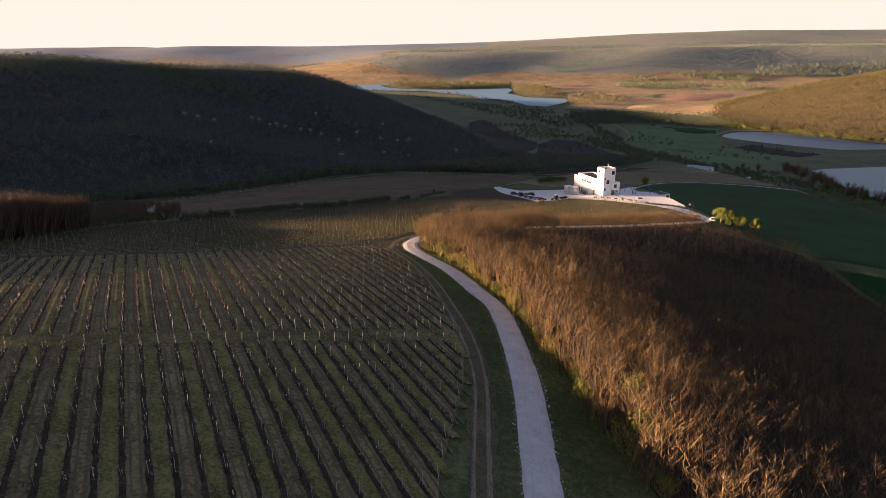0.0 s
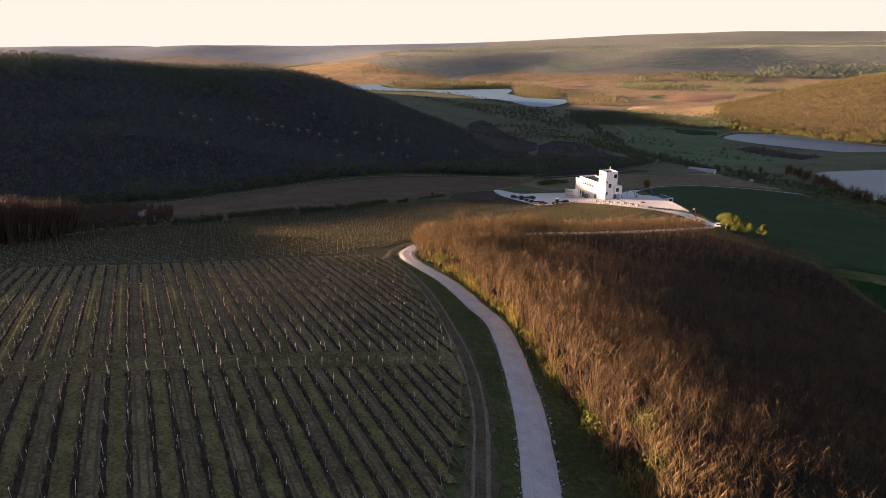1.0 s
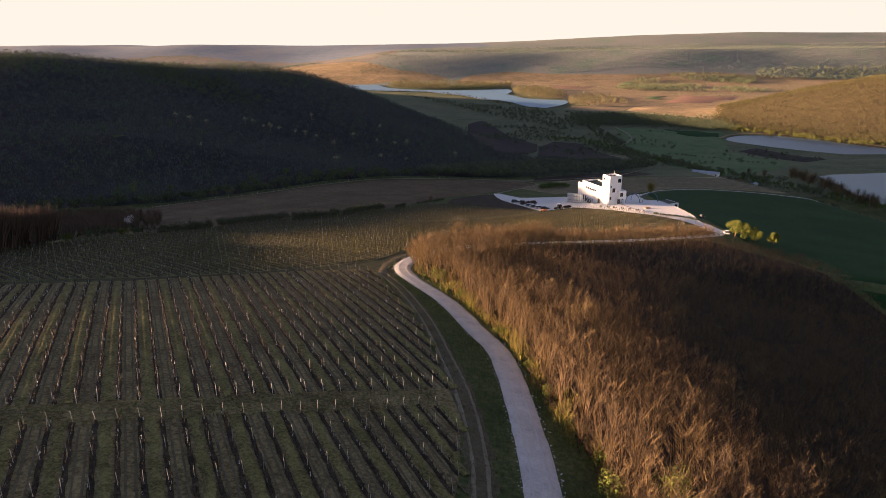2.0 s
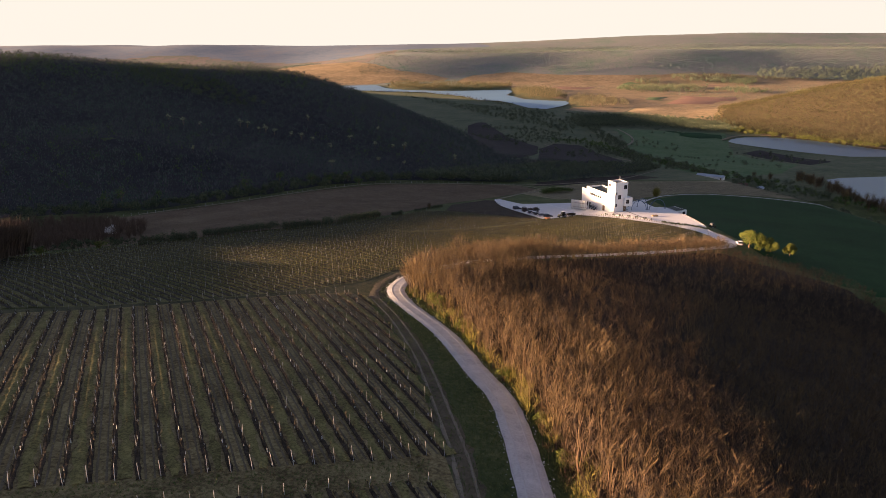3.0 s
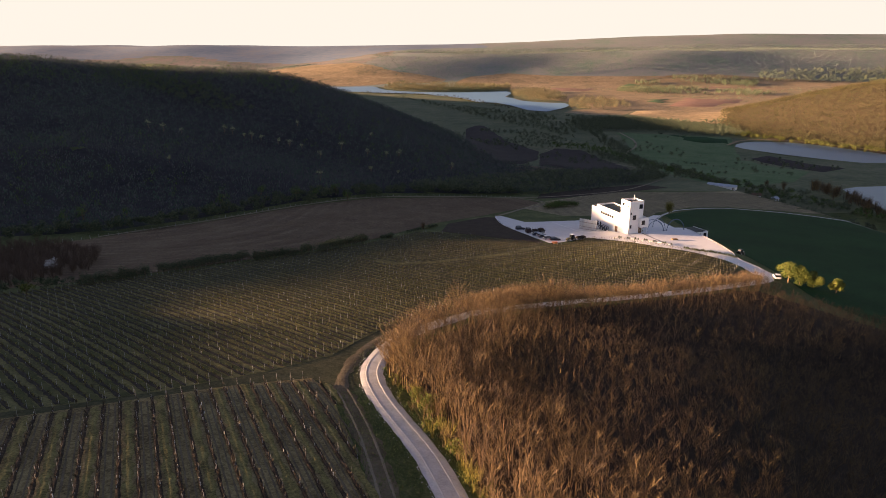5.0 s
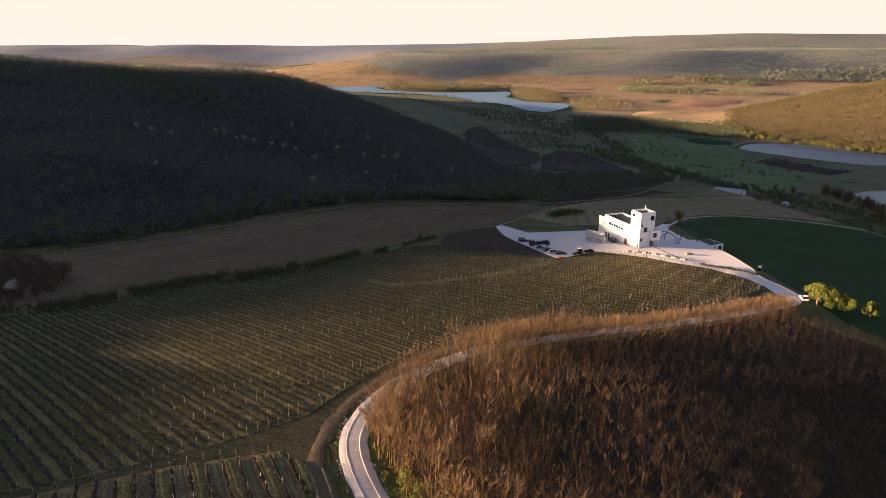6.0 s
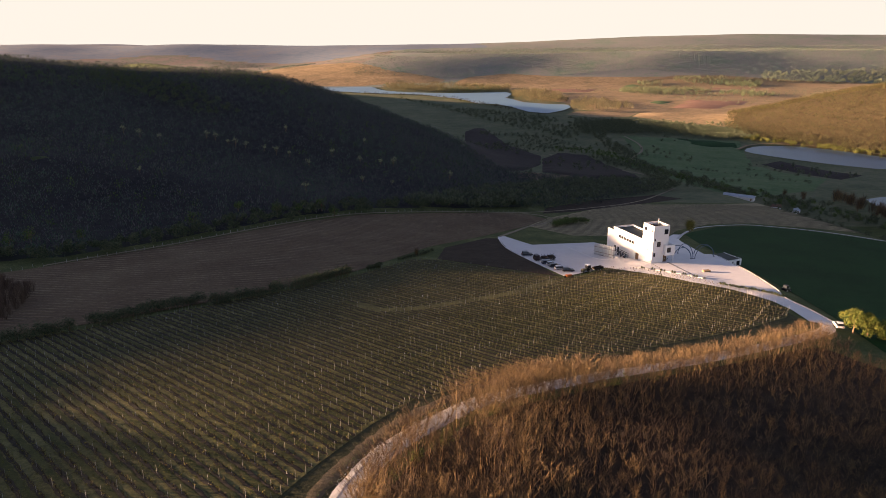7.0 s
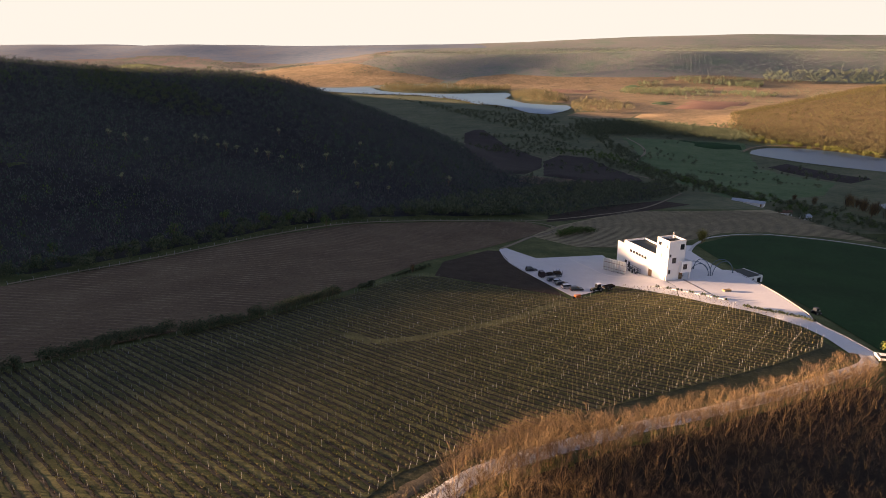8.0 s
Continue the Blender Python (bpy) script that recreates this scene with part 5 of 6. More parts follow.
def tractor(m, mat, label, roof=None):
    t = thing("tractor", m, label, "tractor")
    profile([(0.1, 0.8), (0.1, 1.45), (1.9, 1.35), (2.0, 0.8)], 0.38, mat, "bonnet", t)
    profile([(-1.2, 1.0), (-1.25, 1.6), (-1.0, 2.55), (0.15, 2.55), (0.35, 1.4), (0.2, 1.0)], 0.72, M_GLASS, "cab", t, "glazed cab")
    bm = bmesh.new()
    box(bm, -0.45, 0, 2.62, 1.5, 1.5, 0.12, 0, 0.04)
    part("cab_roof", bm, roof or WHITEP, t)
    bm = bmesh.new()
    box(bm, 0.3, 0, 0.75, 3.2, 0.5, 0.4, 0, 0.04)
    part("chassis", bm, M_FRAME, t)
    for y in (-0.85, 0.85):
        bm = bmesh.new()
        box(bm, -0.9, y, 1.62, 1.3, 0.4, 0.08, 0, 0.03)
        part("mudguard", bm, mat, t)
    add_wheels(t, [(-0.9, 0.85), (-0.9, -0.85)], 0.78, 0.42)
    add_wheels(t, [(1.5, 0.75), (1.5, -0.75)], 0.45, 0.28)
    bm = bmesh.new()
    bmesh.ops.create_cone(bm, cap_ends=True, segments=6, radius1=0.05, radius2=0.05, depth=1.0, matrix=Matrix.Translation((0.9, 0.25, 1.85)))
    part("exhaust", bm, M_FRAME, t)
    return t


tractor(put(52.0, 326.3, 200), M_TRACTOR, "olive tractor with a white cab roof beside the vines")
tractor(put(111.2, 306.2, 30, 0.1) @ Matrix.Scale(0.85, 4), M_TRACTOR, "dark tractor standing at the wheat field's edge", M_FRAME)
trailer = thing("farm_trailer", put(56.4, 328.9, 208), "low grey farm trailer hitched near the tractor", "trailer")
bm = bmesh.new()
box(bm, 0, 0, 0.75, 4.0, 1.7, 0.12, 0, 0.02)
part("deck", bm, M_FRAME, trailer)
for sx, sy, cx, cy in ((4.0, 0.06, 0, 0.82), (4.0, 0.06, 0, -0.82), (0.06, 1.6, 1.97, 0), (0.06, 1.6, -1.97, 0)):
    bm = bmesh.new()
    box(bm, cx, cy, 1.06, sx, sy, 0.5)
    part("side_board", bm, M_TILLED, trailer)
bm = bmesh.new()
box(bm, 2.9, 0, 0.6, 1.8, 0.12, 0.12)
part("drawbar", bm, M_FRAME, trailer)
add_wheels(trailer, [(-0.6, 0.8), (-0.6, -0.8), (0.5, 0.8), (0.5, -0.8)], 0.4, 0.25)

M_ORANGE = paint("orange_paint", (0.55, 0.16, 0.04))
plough = thing("seed_drill", put(44.0, 317.4, 20, 0.1), "small orange seed drill standing by the vines", "farm machine")
profile([(-1.0, 0.6), (-1.0, 1.2), (1.0, 1.2), (1.0, 0.6), (0.6, 0.35), (-0.6, 0.35)], 0.45, M_ORANGE, "hopper", plough)
bm = bmesh.new()
for x in (-0.8, -0.3, 0.3, 0.8):
    box(bm, x, -0.5, 0.3, 0.06, 0.5, 0.5)
part("tine_bar", bm, M_FRAME, plough)
add_wheels(plough, [(-1.15, 0.1)], 0.4, 0.16)
add_wheels(plough, [(1.15, -0.1)], 0.4, 0.16)

# stacked timber on the terrace
stack = thing("timber_stack", put(92.7, 324.2, 12) @ Matrix.Diagonal((0.85, 0.8, 0.6, 1)), "short stack of yellow timber on the terrace", "timber stack")
for row in range(3):
    for k in range(4):
        bm = bmesh.new()
        box(bm, 0.03 * ((row + k) % 3), -0.62 + k * 0.42, 0.22 + row * 0.3, 2.9, 0.38, 0.26, 0, 0.02)
        part("beam", bm, M_TIMBER, stack)
for x in (-1.0, 1.0):
    bm = bmesh.new()
    box(bm, x, 0, 0.045, 0.12, 1.7, 0.09)
    part("bearer", bm, M_TIMBER, stack)

# steel tanks beside the wing
def tank(m):
    t = thing("wine_tank", m, "tall brushed steel wine tank on legs", "tank", "steel tanks beside the winery")
    bm = bmesh.new()
    bmesh.ops.create_cone(bm, cap_ends=True, segments=18, radius1=0.55, radius2=0.55, depth=4.0, matrix=Matrix.Translation((0, 0, 2.5)))
    part("shell", bm, M_TANK, t)
    bm = bmesh.new()
    bmesh.ops.create_cone(bm, cap_ends=True, segments=18, radius1=0.55, radius2=0.12, depth=0.3, matrix=Matrix.Translation((0, 0, 4.65)))
    part("top", bm, M_TANK, t)
    bm = bmesh.new()
    bmesh.ops.create_cone(bm, cap_ends=True, segments=18, radius1=0.2, radius2=0.55, depth=0.35, matrix=Matrix.Translation((0, 0, 0.33)))
    part("bottom_cone", bm, M_TANK, t)
    for a in range(3):
        bm = bmesh.new()
        bmesh.ops.create_cone(bm, cap_ends=True, segments=6, radius1=0.05, radius2=0.05, depth=0.6, matrix=Matrix.Translation((0.42 * math.cos(a * 2.1), 0.42 * math.sin(a * 2.1), 0.3)))
        part("leg", bm, M_FRAME, t)
    for z in (1.4, 3.4):
        bm = bmesh.new()
        bmesh.ops.create_cone(bm, cap_ends=False, segments=18, radius1=0.575, radius2=0.575, depth=0.12, matrix=Matrix.Translation((0, 0, z)))
        part("band", bm, M_WOODDOOR, t)
    return t


first_tank = None
for k in range(9):
    x, y = 62.9 + 4.3 * k / 8, 360.6 - 10.6 * k / 8
    m = put(x, y, 18.5)
    first_tank = tank(m) if k == 0 else first_tank
    if k:
        copy_thing(first_tank, m)

rack = thing("pipe_rack", put(71.2, 352.2, 108), "dark steel rack with pumps and pipes by the wing", "pipe rack")
for k in range(5):
    for y in (-0.6, 0.6):
        bm = bmesh.new()
        box(bm, -3.2 + k * 1.6, y, 1.2, 0.1, 0.1, 2.4)
        part("upright", bm, M_FRAME, rack)
for z in (0.9, 1.6, 2.3):
    for y in (-0.6, 0.6):
        bm = bmesh.new()
        box(bm, 0, y, z, 6.6, 0.12, 0.1)
        part("rail", bm, M_FRAME, rack)
for k in range(6):
    bm = bmesh.new()
    bmesh.ops.create_cone(bm, cap_ends=True, segments=10, radius1=0.32, radius2=0.3, depth=0.8, matrix=Matrix.Translation((-2.7 + k * 1.07, 0, 0.45 if k % 2 else 1.35)))
    part("pump", bm, M_FRAME if k % 2 else M_STEEL, rack)

# steel arches over the terrace
def arch(x0, y0, x1, y1, tall, label):
    z0, z1 = float(ground(x0, y0)) + 0.1, float(ground(x1, y1)) + 0.1
    a = thing("garden_arch", Matrix.Translation((x0, y0, z0)), label, "arch", "arches on the terrace")
    span = np.array([x1 - x0, y1 - y0, z1 - z0])
    n = 18
    pts = [span * (0.5 - 0.5 * math.cos(math.pi * k / n)) + np.array([0, 0, tall * math.sin(math.pi * k / n)]) for k in range(n + 1)]
    u = np.array([-span[1], span[0], 0])
    u /= np.linalg.norm(u)
    bm = bmesh.new()
    rings = []
    for k, p in enumerate(pts):
        t = pts[min(k + 1, n)] - pts[max(k - 1, 0)]
        t /= np.linalg.norm(t)
        w = np.cross(t, u)
        rings.append([bm.verts.new(p + 0.13 * (math.cos(b) * u + math.sin(b) * w)) for b in (0.4, 1.66, 2.91, 4.17, 5.43)])
    for r, s in zip(rings, rings[1:]):
        for k in range(5):
            bm.faces.new([r[k], r[(k + 1) % 5], s[(k + 1) % 5], s[k]])
    part("hoop", bm, M_STEEL, a)
    for p in (pts[0], pts[-1]):
        bm = bmesh.new()
        bmesh.ops.create_cone(bm, cap_ends=True, segments=10, radius1=0.3, radius2=0.26, depth=0.2, matrix=Matrix.Translation((p[0], p[1], p[2] + 0.1)))
        part("foot", bm, M_FRAME, a)


arch(87.4, 342.6, 94.8, 344.0, 4.6, "thin blue steel garden arch on the terrace")
arch(93.6, 354.5, 95.6, 344.2, 4.8, "tall dark blue steel arch beside the tower")
arch(96.4, 344.6, 105.2, 348.6, 4.8, "wide blue steel garden arch on the terrace")
arch(101.5, 358.5, 105.6, 349.4, 4.6, "blue steel arch towards the wheat field")
arch(88.6, 352.0, 95.2, 344.9, 4.2, "slim blue steel arch crossing its neighbours")

# the low pavilion below the terrace edge
annex = thing("pavilion", Matrix.Translation((108.4, 344.0, 0)) @ Matrix.Rotation(radians(24), 4, "Z"), "low white pavilion with a dark railed roof deck", "pavilion")
AH = [(2.6, 3.6, -4.6, -2.2), (5.0, 6.8, -4.6, -2.2)]
holed_wall("wall", 7.6, -9, -1.6, 0.3, AH, annex, Matrix.Translation((0, 0, 0)))
for h in AH:
    window_in(h, annex, Matrix(), 0)
holed_wall("wall", 8.6, -9, -1.6, 0.3, [(1.2, 3.4, -4.4, -2.4), (4.6, 6.8, -4.4, -2.4)], annex, Matrix.Translation((7.6, 0.002, 0)) @ Matrix.Rotation(math.pi / 2, 4, "Z"))
for h in ((1.2, 3.4, -4.4, -2.4), (4.6, 6.8, -4.4, -2.4)):
    window_in(h, annex, Matrix.Translation((7.6, 0.002, 0)) @ Matrix.Rotation(math.pi / 2, 4, "Z"), 0)
bm = bmesh.new()
box(bm, 3.7, 4.5, -1.75, 6.9, 8.2, 0.2)
part("roof_deck", bm, M_ROOF, annex, "dark roof deck")
for k in range(8):
    for j in range(2):
        bm = bmesh.new()
        px, py = (0.1 + k * 1.06, 0.12) if j == 0 else (7.5, 0.2 + k * 1.17)
        box(bm, px, py, -1.1, 0.06, 0.06, 1.0)
        part("rail_post", bm, M_FRAME, annex)
bm = bmesh.new()
box(bm, 3.8, 0.12, -0.58, 7.6, 0.06, 0.06)
box(bm, 7.5, 4.3, -0.58, 0.06, 8.4, 0.06)
part("hand_rail", bm, M_FRAME, annex)

# planter blocks and clipped shrubs along the drive
def shrub(m, shapes, name="shrub", label="small dark clipped shrub", group="shrubs along the drive", mat=None, stem=0.5):
    s = thing(name, m, label, "shrub", group)
    bm = bmesh.new()
    bmesh.ops.create_cone(bm, cap_ends=True, segments=5, radius1=0.05, radius2=0.03, depth=stem, matrix=Matrix.Translation((0, 0, stem / 2)))
    part("stem", bm, M_BARK, s)
    v, f = shapes
    mesh_object("foliage", v, f, mat or M_LEAFDARK, s)
    return s


rng = np.random.RandomState(77)
SHRUB = leaf_cloud(rng, 240, 0.52, 0.5, 0.5, 0.17, 8)
SHRUB[0][:, 2] = np.maximum(SHRUB[0][:, 2], 0.03)
line_a = curve_points([(70.6, 330.6), (77.3, 324.3), (82.6, 318.6), (87.8, 313.2)], 1.0)
line_b = curve_points([(90.3, 307.2), (97.5, 301.4), (105.0, 296.0)], 0.6)
one = None
for k, (x, y) in enumerate(line_a):
    if k % 4 < 2:
        b = thing("planter_block", put(x, y, -46), "pale concrete block edging the drive", "planter", "planter blocks along the drive")
        bm = bmesh.new()
        box(bm, 0, 0, 0.16, 0.8, 0.36, 0.32, 0, 0.03)
        part("block", bm, M_GRAVEL, b)
    else:
        m = put(x, y, k * 67) @ Matrix.Scale(rng.uniform(0.8, 1.15), 4)
        one = shrub(m, SHRUB) if one is None else one
        copy_thing(one, m) if one.matrix_world != m else None
for k, (x, y) in enumerate(line_b):
    c = copy_thing(one, put(x + rng.normal(0, 0.1), y + rng.normal(0, 0.1), k * 71))
    c.scale = (1, 1, rng.uniform(0.8, 1.15))
    c["label"] = "small dark clipped shrub in a row beside the terrace"

# ---------------------------------------------------------------- single trees, bushes and hedges
def leafy_tree(x, y, tall, wide, mat, label, category="tree", group="", seed=1, leaves=520, leaf=0.34, trunk=True, low=0.25, bare=False):
    rng = np.random.RandomState(seed)
    t = thing("tree" if category == "tree" else "bush", put(x, y, seed * 37, -0.1), label, category, group)
    tv, tf = [], []
    spots = [((0, 0, -0.1), (0.05, 0.03, tall * 0.5), 0.03 * tall, 0.016 * tall)]
    for b in range(7):
        a, z = b * 2.4 + seed, tall * (0.2 + 0.05 * b)
        spots.append(((0, 0, z), (wide * 0.6 * math.cos(a), wide * 0.6 * math.sin(a), z + tall * 0.35), 0.013 * tall, 0.004 * tall))
    for p0, p1, r0, r1 in spots:
        bv, bf = tube(p0, p1, r0, r1, 5)
        tf += [tuple(i + len(tv) for i in q) for q in bf]
        tv += list(bv)
    mesh_object("trunk", tv, tf, M_BARK, t)
    if bare:
        v, f = brush(rng, leaves, tall, wide, 0.03, low)
    else:
        v, f = leaf_cloud(rng, leaves, wide * 1.1, tall * (0.5 - low / 2), tall * (0.5 + low / 2), leaf, 14, 0.45)
        v[:, 2] = np.maximum(v[:, 2], 0.15)
    mesh_object("crown", v, f, mat, t)
    return t


for k, (x, y, h) in enumerate([(330, 633, 10), (322, 602, 13), (317, 575, 9), (316, 548, 14), (321, 527, 12), (325, 512, 13), (333, 497, 11), (300, 640, 10), (292, 655, 8)]):
    leafy_tree(x, y, h, 0.36 * h, M_TWIG, "tall bare tree on the pond's bank", group="bare trees by the pond", seed=300 + k, leaves=420, low=0.2, bare=True)
YELLOW = "yellow-green tree in fresh leaf beside the road's end"
leafy_tree(109.2, 268.2, 7.8, 3.7, M_LEAF, YELLOW, group="leafy trees by the road", seed=3, leaves=2600, leaf=0.4, low=0.0)
leafy_tree(112.4, 267.2, 6.9, 3.3, M_LEAF, YELLOW, group="leafy trees by the road", seed=4, leaves=2600, leaf=0.4, low=0.0)
leafy_tree(115.6, 265.2, 5.6, 2.9, M_LEAF, YELLOW, group="leafy trees by the road", seed=5, leaves=2600, leaf=0.4, low=0.0)
leafy_tree(120.6, 261.4, 4.8, 2.0, M_LEAF, "lone yellow-green bush at the wheat field's edge", group="leafy trees by the road", seed=6, leaves=2600, leaf=0.4, low=0.0)
for k, (x, y, h) in enumerate([(14.0, 83.5, 3.2), (13.6, 78.2, 4.2), (18.6, 76.5, 7.4), (18.8, 70.8, 6.4), (19.0, 64.5, 2.6), (11.6, 99.0, 2.6), (13.0, 91.0, 2.4), (7.4, 121.0, 2.4), (2.4, 140.0, 2.8), (10.6, 108.0, 2.2)]):
    leafy_tree(x, y, h, 0.7 + h * 0.24, M_LEAF, "yellow-green bush in new leaf under the grove's edge", "bush", "leafy bushes along the grove", 20 + k, 600, 0.22)
leafy_tree(-1.4, 150.0, 4.6, 1.7, M_LEAF, "bright yellow leafing tree at the grove's corner", group="leafy trees by the road", seed=31, leaves=700, leaf=0.25)
leafy_tree(-2.9, 153.5, 3.6, 1.3, M_LEAF, "yellow leafing sapling at the grove's corner", group="leafy trees by the road", seed=32, leaves=420, leaf=0.22)
leafy_tree(-116.0, 259.0, 6.2, 2.3, M_BLOSSOM, "white blossoming tree at the hedge", seed=33, leaves=520, leaf=0.3)
leafy_tree(-101.0, 224.0, 4.0, 1.9, M_LEAF, "bright green bush among dark hedge trees", "bush", seed=34, leaves=420)
leafy_tree(-112.0, 214.0, 4.0, 2.0, M_LEAF, "green leafing bush beside the vineyard", "bush", seed=35, leaves=420)
leafy_tree(128.5, 434.0, 8.8, 3.6, M_BUDTWIG, "olive budding tree beside the looping path", seed=36, leaves=900, low=0.25, bare=True)
leafy_tree(-8.0, 352.0, 4.2, 1.5, M_TWIG, "small bare tree on the field boundary", seed=37, leaves=200, bare=True)


def hedge(pts, wide, tall, label, seed, mat=None, gap=0.45):
    c = curve_points(pts, gap)
    rng = np.random.RandomState(seed)
    h = thing("hedge", Matrix(), label, "hedge", "hedges between the fields")
    shapes = [leaf_cloud(rng, 170, wide * 0.62, tall * 0.5, tall * 0.46, 0.29, 8) for k in range(4)]
    xs, ys = c[:, 0] + rng.normal(0, wide * 0.25, len(c)), c[:, 1] + rng.normal(0, wide * 0.25, len(c))
    v, f = joined(shapes, xs, ys, rng, 0.0, 0.6, 1.25)
    tagged(mesh_object("foliage", v, f, mat or M_LEAFDARK, h), kind="stuff")
    stems = [stub(rng, 6, tall * 0.9, 0.5, 0.04) for k in range(3)]
    v, f = joined(stems, xs, ys, rng, 0.0)
    tagged(mesh_object("stem", v, f, M_BARK, h), kind="stuff")


hedge([(-96, 238), (-88, 245), (-83, 250)], 2.8, 3.5, "dark scrubby hedge between the fields", 51)
hedge([(-80.5, 254), (-76, 262), (-70, 269), (-63, 276)], 3.1, 3.2, "long dark hedge between vineyard and brown field", 52)
hedge([(-60, 274.5), (-54, 279.5), (-45.5, 291)], 2.8, 3.3, "dark rounded hedge on the field boundary", 53)
hedge([(-42.5, 293.5), (-36, 305), (-28.8, 317.5)], 2.9, 3.5, "dark rounded hedge on the field boundary", 54)
hedge([(-24, 326), (-20, 331)], 1.7, 1.9, "low dark hedge scrap on the field boundary", 55)
hedge([(-14, 344), (-8, 353), (-2, 364)], 1.4, 1.3, "thin line of low scrub beside the track", 56, gap=1.4)
hedge([(60, 437), (70, 449), (80, 452)], 4.2, 3.8, "green scrub patch beyond the yard", 57, M_WOODLEAF)

# wire fence posts along the foot of the wood
stake_v, stake_f = tube((0, 0, -0.3), (0, 0, 1.5), 0.075, 0.06, 4)
STAKE = [(stake_v, np.array([t for a, b, c, d in stake_f for t in ((a, b, c), (a, c, d))]))]
fence = curve_points([(-186, 303), (-141, 334), (-108, 367), (-72, 413), (-40, 443), (8, 464), (46, 476)], 3.6)
many("fence_posts", STAKE, fence[:, 0], fence[:, 1], 58, M_POST, "line of pale fence posts below the wood", "fence", lo=0.85, hi=1.15)

# ---------------------------------------------------------------- belts of trees
def along(pts, width, spacing, seed):
    c = curve_points(pts, spacing)
    rng = np.random.RandomState(seed)
    n = max(1, int(width / spacing))
    c = np.repeat(c, n, axis=0)
    return c[:, 0] + rng.uniform(-width / 2, width / 2, len(c)), c[:, 1] + rng.uniform(-width / 2, width / 2, len(c))


rng = np.random.RandomState(61)
SMALLLEAF = [leaf_cloud(rng, 140, 2.4, 2.4, 3.0, 0.62, 9, 0.6) for k in range(6)]
BARETREE = [brush(rng, 75, 7.5, 2.4, 0.06, 0.15) for k in range(5)]
MIDLEAF = [leaf_cloud(rng, 84, 3.2, 3.2, 4.0, 1.0, 9, 0.7) for k in range(6)]


def belt(name, pts, width, spacing, shapes, mat, seed, label, lo=0.7, hi=1.2):
    x, y = along(pts, width, spacing, seed)
    return many(name, shapes, x, y, seed + 1, mat, label, "trees", lo=lo, hi=hi)


RED = [(-205, 232), (-152, 224), (-116, 238), (-104, 258), (-118, 292), (-148, 318), (-205, 322)]
rx, ry = scatter(RED, 3.3, 62)
many("thicket", BARETREE, rx, ry, 63, M_THICKET, "dense reddish bare thicket below the woods", "thicket", lo=0.55, hi=0.85)
belt("scrub_belt", [(-170, 214), (-135, 216), (-112, 228), (-98, 238)], 9, 3.2, SMALLLEAF, M_LEAFDARK, 64, "dark scrubby trees along the vineyard's corner", 0.5, 0.85)
belt("wood_edge", [(-200, 335), (-141, 348), (-108, 382), (-72, 428), (-40, 455), (8, 480), (50, 500)], 18, 4.0, SMALLLEAF, M_LEAFDARK, 65, "dull green trees along the foot of the woods", 0.7, 1.3)
belt("stream_trees", [(150, 700), (185, 690), (212, 655), (228, 628)], 14, 5.5, MIDLEAF, M_HAZYLEAF, 66, "dark trees along the valley stream")
belt("stream_trees", [(242, 590), (252, 560), (262, 520), (276, 480), (292, 445), (315, 400)], 16, 5.5, MIDLEAF, M_HAZYLEAF, 67, "dark bushes along the pond bank", 0.5, 1.0)
belt("stream_trees", [(195, 935), (205, 880), (214, 800), (208, 730), (200, 690)], 15, 5.5, MIDLEAF, M_HAZYLEAF, 68, "dark trees between the valley fields", 0.6, 1.2)
belt("stream_trees", [(285, 860), (300, 820), (330, 770), (350, 720)], 7, 8, MIDLEAF, M_HAZYLEAF, 69, "scattered bushes on the valley meadow", 0.4, 0.9)
belt("pond_trees", [(322, 640), (330, 600), (326, 550), (333, 505), (352, 478), (380, 462)], 10, 5.0, BARETREE, M_TWIG, 70, "bare brown trees at the pond's edge", 1.2, 1.9)
DARKMID = [(225, 1300), (300, 1330), (400, 1330), (480, 1215), (470, 1090), (425, 1095), (358, 1150), (293, 1170), (235, 1170)]
dx, dy = scatter(DARKMID, 7.5, 71)
many("woodland", MIDLEAF, dx, dy, 72, M_HAZYLEAF, "shaded dark wood on the valley floor", "woodland", lo=0.9, hi=1.4)
SHORE = [(70, 1190), (150, 1140), (205, 1000), (150, 972), (60, 980), (20, 1080)]
sx, sy = scatter(SHORE, 9, 73, keep=lambda x, y: wave(x, y, 45, 6) > -0.25)
many("scrub", MIDLEAF, sx, sy, 74, M_HAZYLEAF, "dark scrub below the wooded nose", "scrub", lo=0.5, hi=1.0)
belt("shore_trees", [(-240, 2085), (-120, 2035), (-40, 1990), (20, 1915), (70, 1800), (110, 1700), (150, 1590)], 26, 9, TALLTREE, M_FAREST, 75, "budding trees along the near lake shore", 0.35, 0.8)
sx, sy = scatter([(-185, 2200), (-110, 2150), (20, 2115), (120, 2135), (220, 2180), (225, 2330), (60, 2380), (-60, 2440), (-190, 2400)], 13, 76, keep=lambda x, y: wave(x, y, 42, 4) > -0.45)
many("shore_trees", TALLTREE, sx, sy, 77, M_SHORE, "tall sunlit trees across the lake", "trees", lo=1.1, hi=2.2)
sx, sy = scatter([(-40, 2130), (60, 2110), (160, 2150), (190, 2240), (40, 2230)], 13, 176)
many("shore_trees", TALLTREE, sx, sy, 177, M_PINE, "dark green trees across the lake", "trees", lo=1.0, hi=1.9)
sx, sy = scatter([(200, 2030), (186, 1860), (216, 1782), (305, 1730), (330, 1860), (320, 2080), (226, 2120)], 12, 78, keep=lambda x, y: wave(x, y, 36, 5) > -0.5)
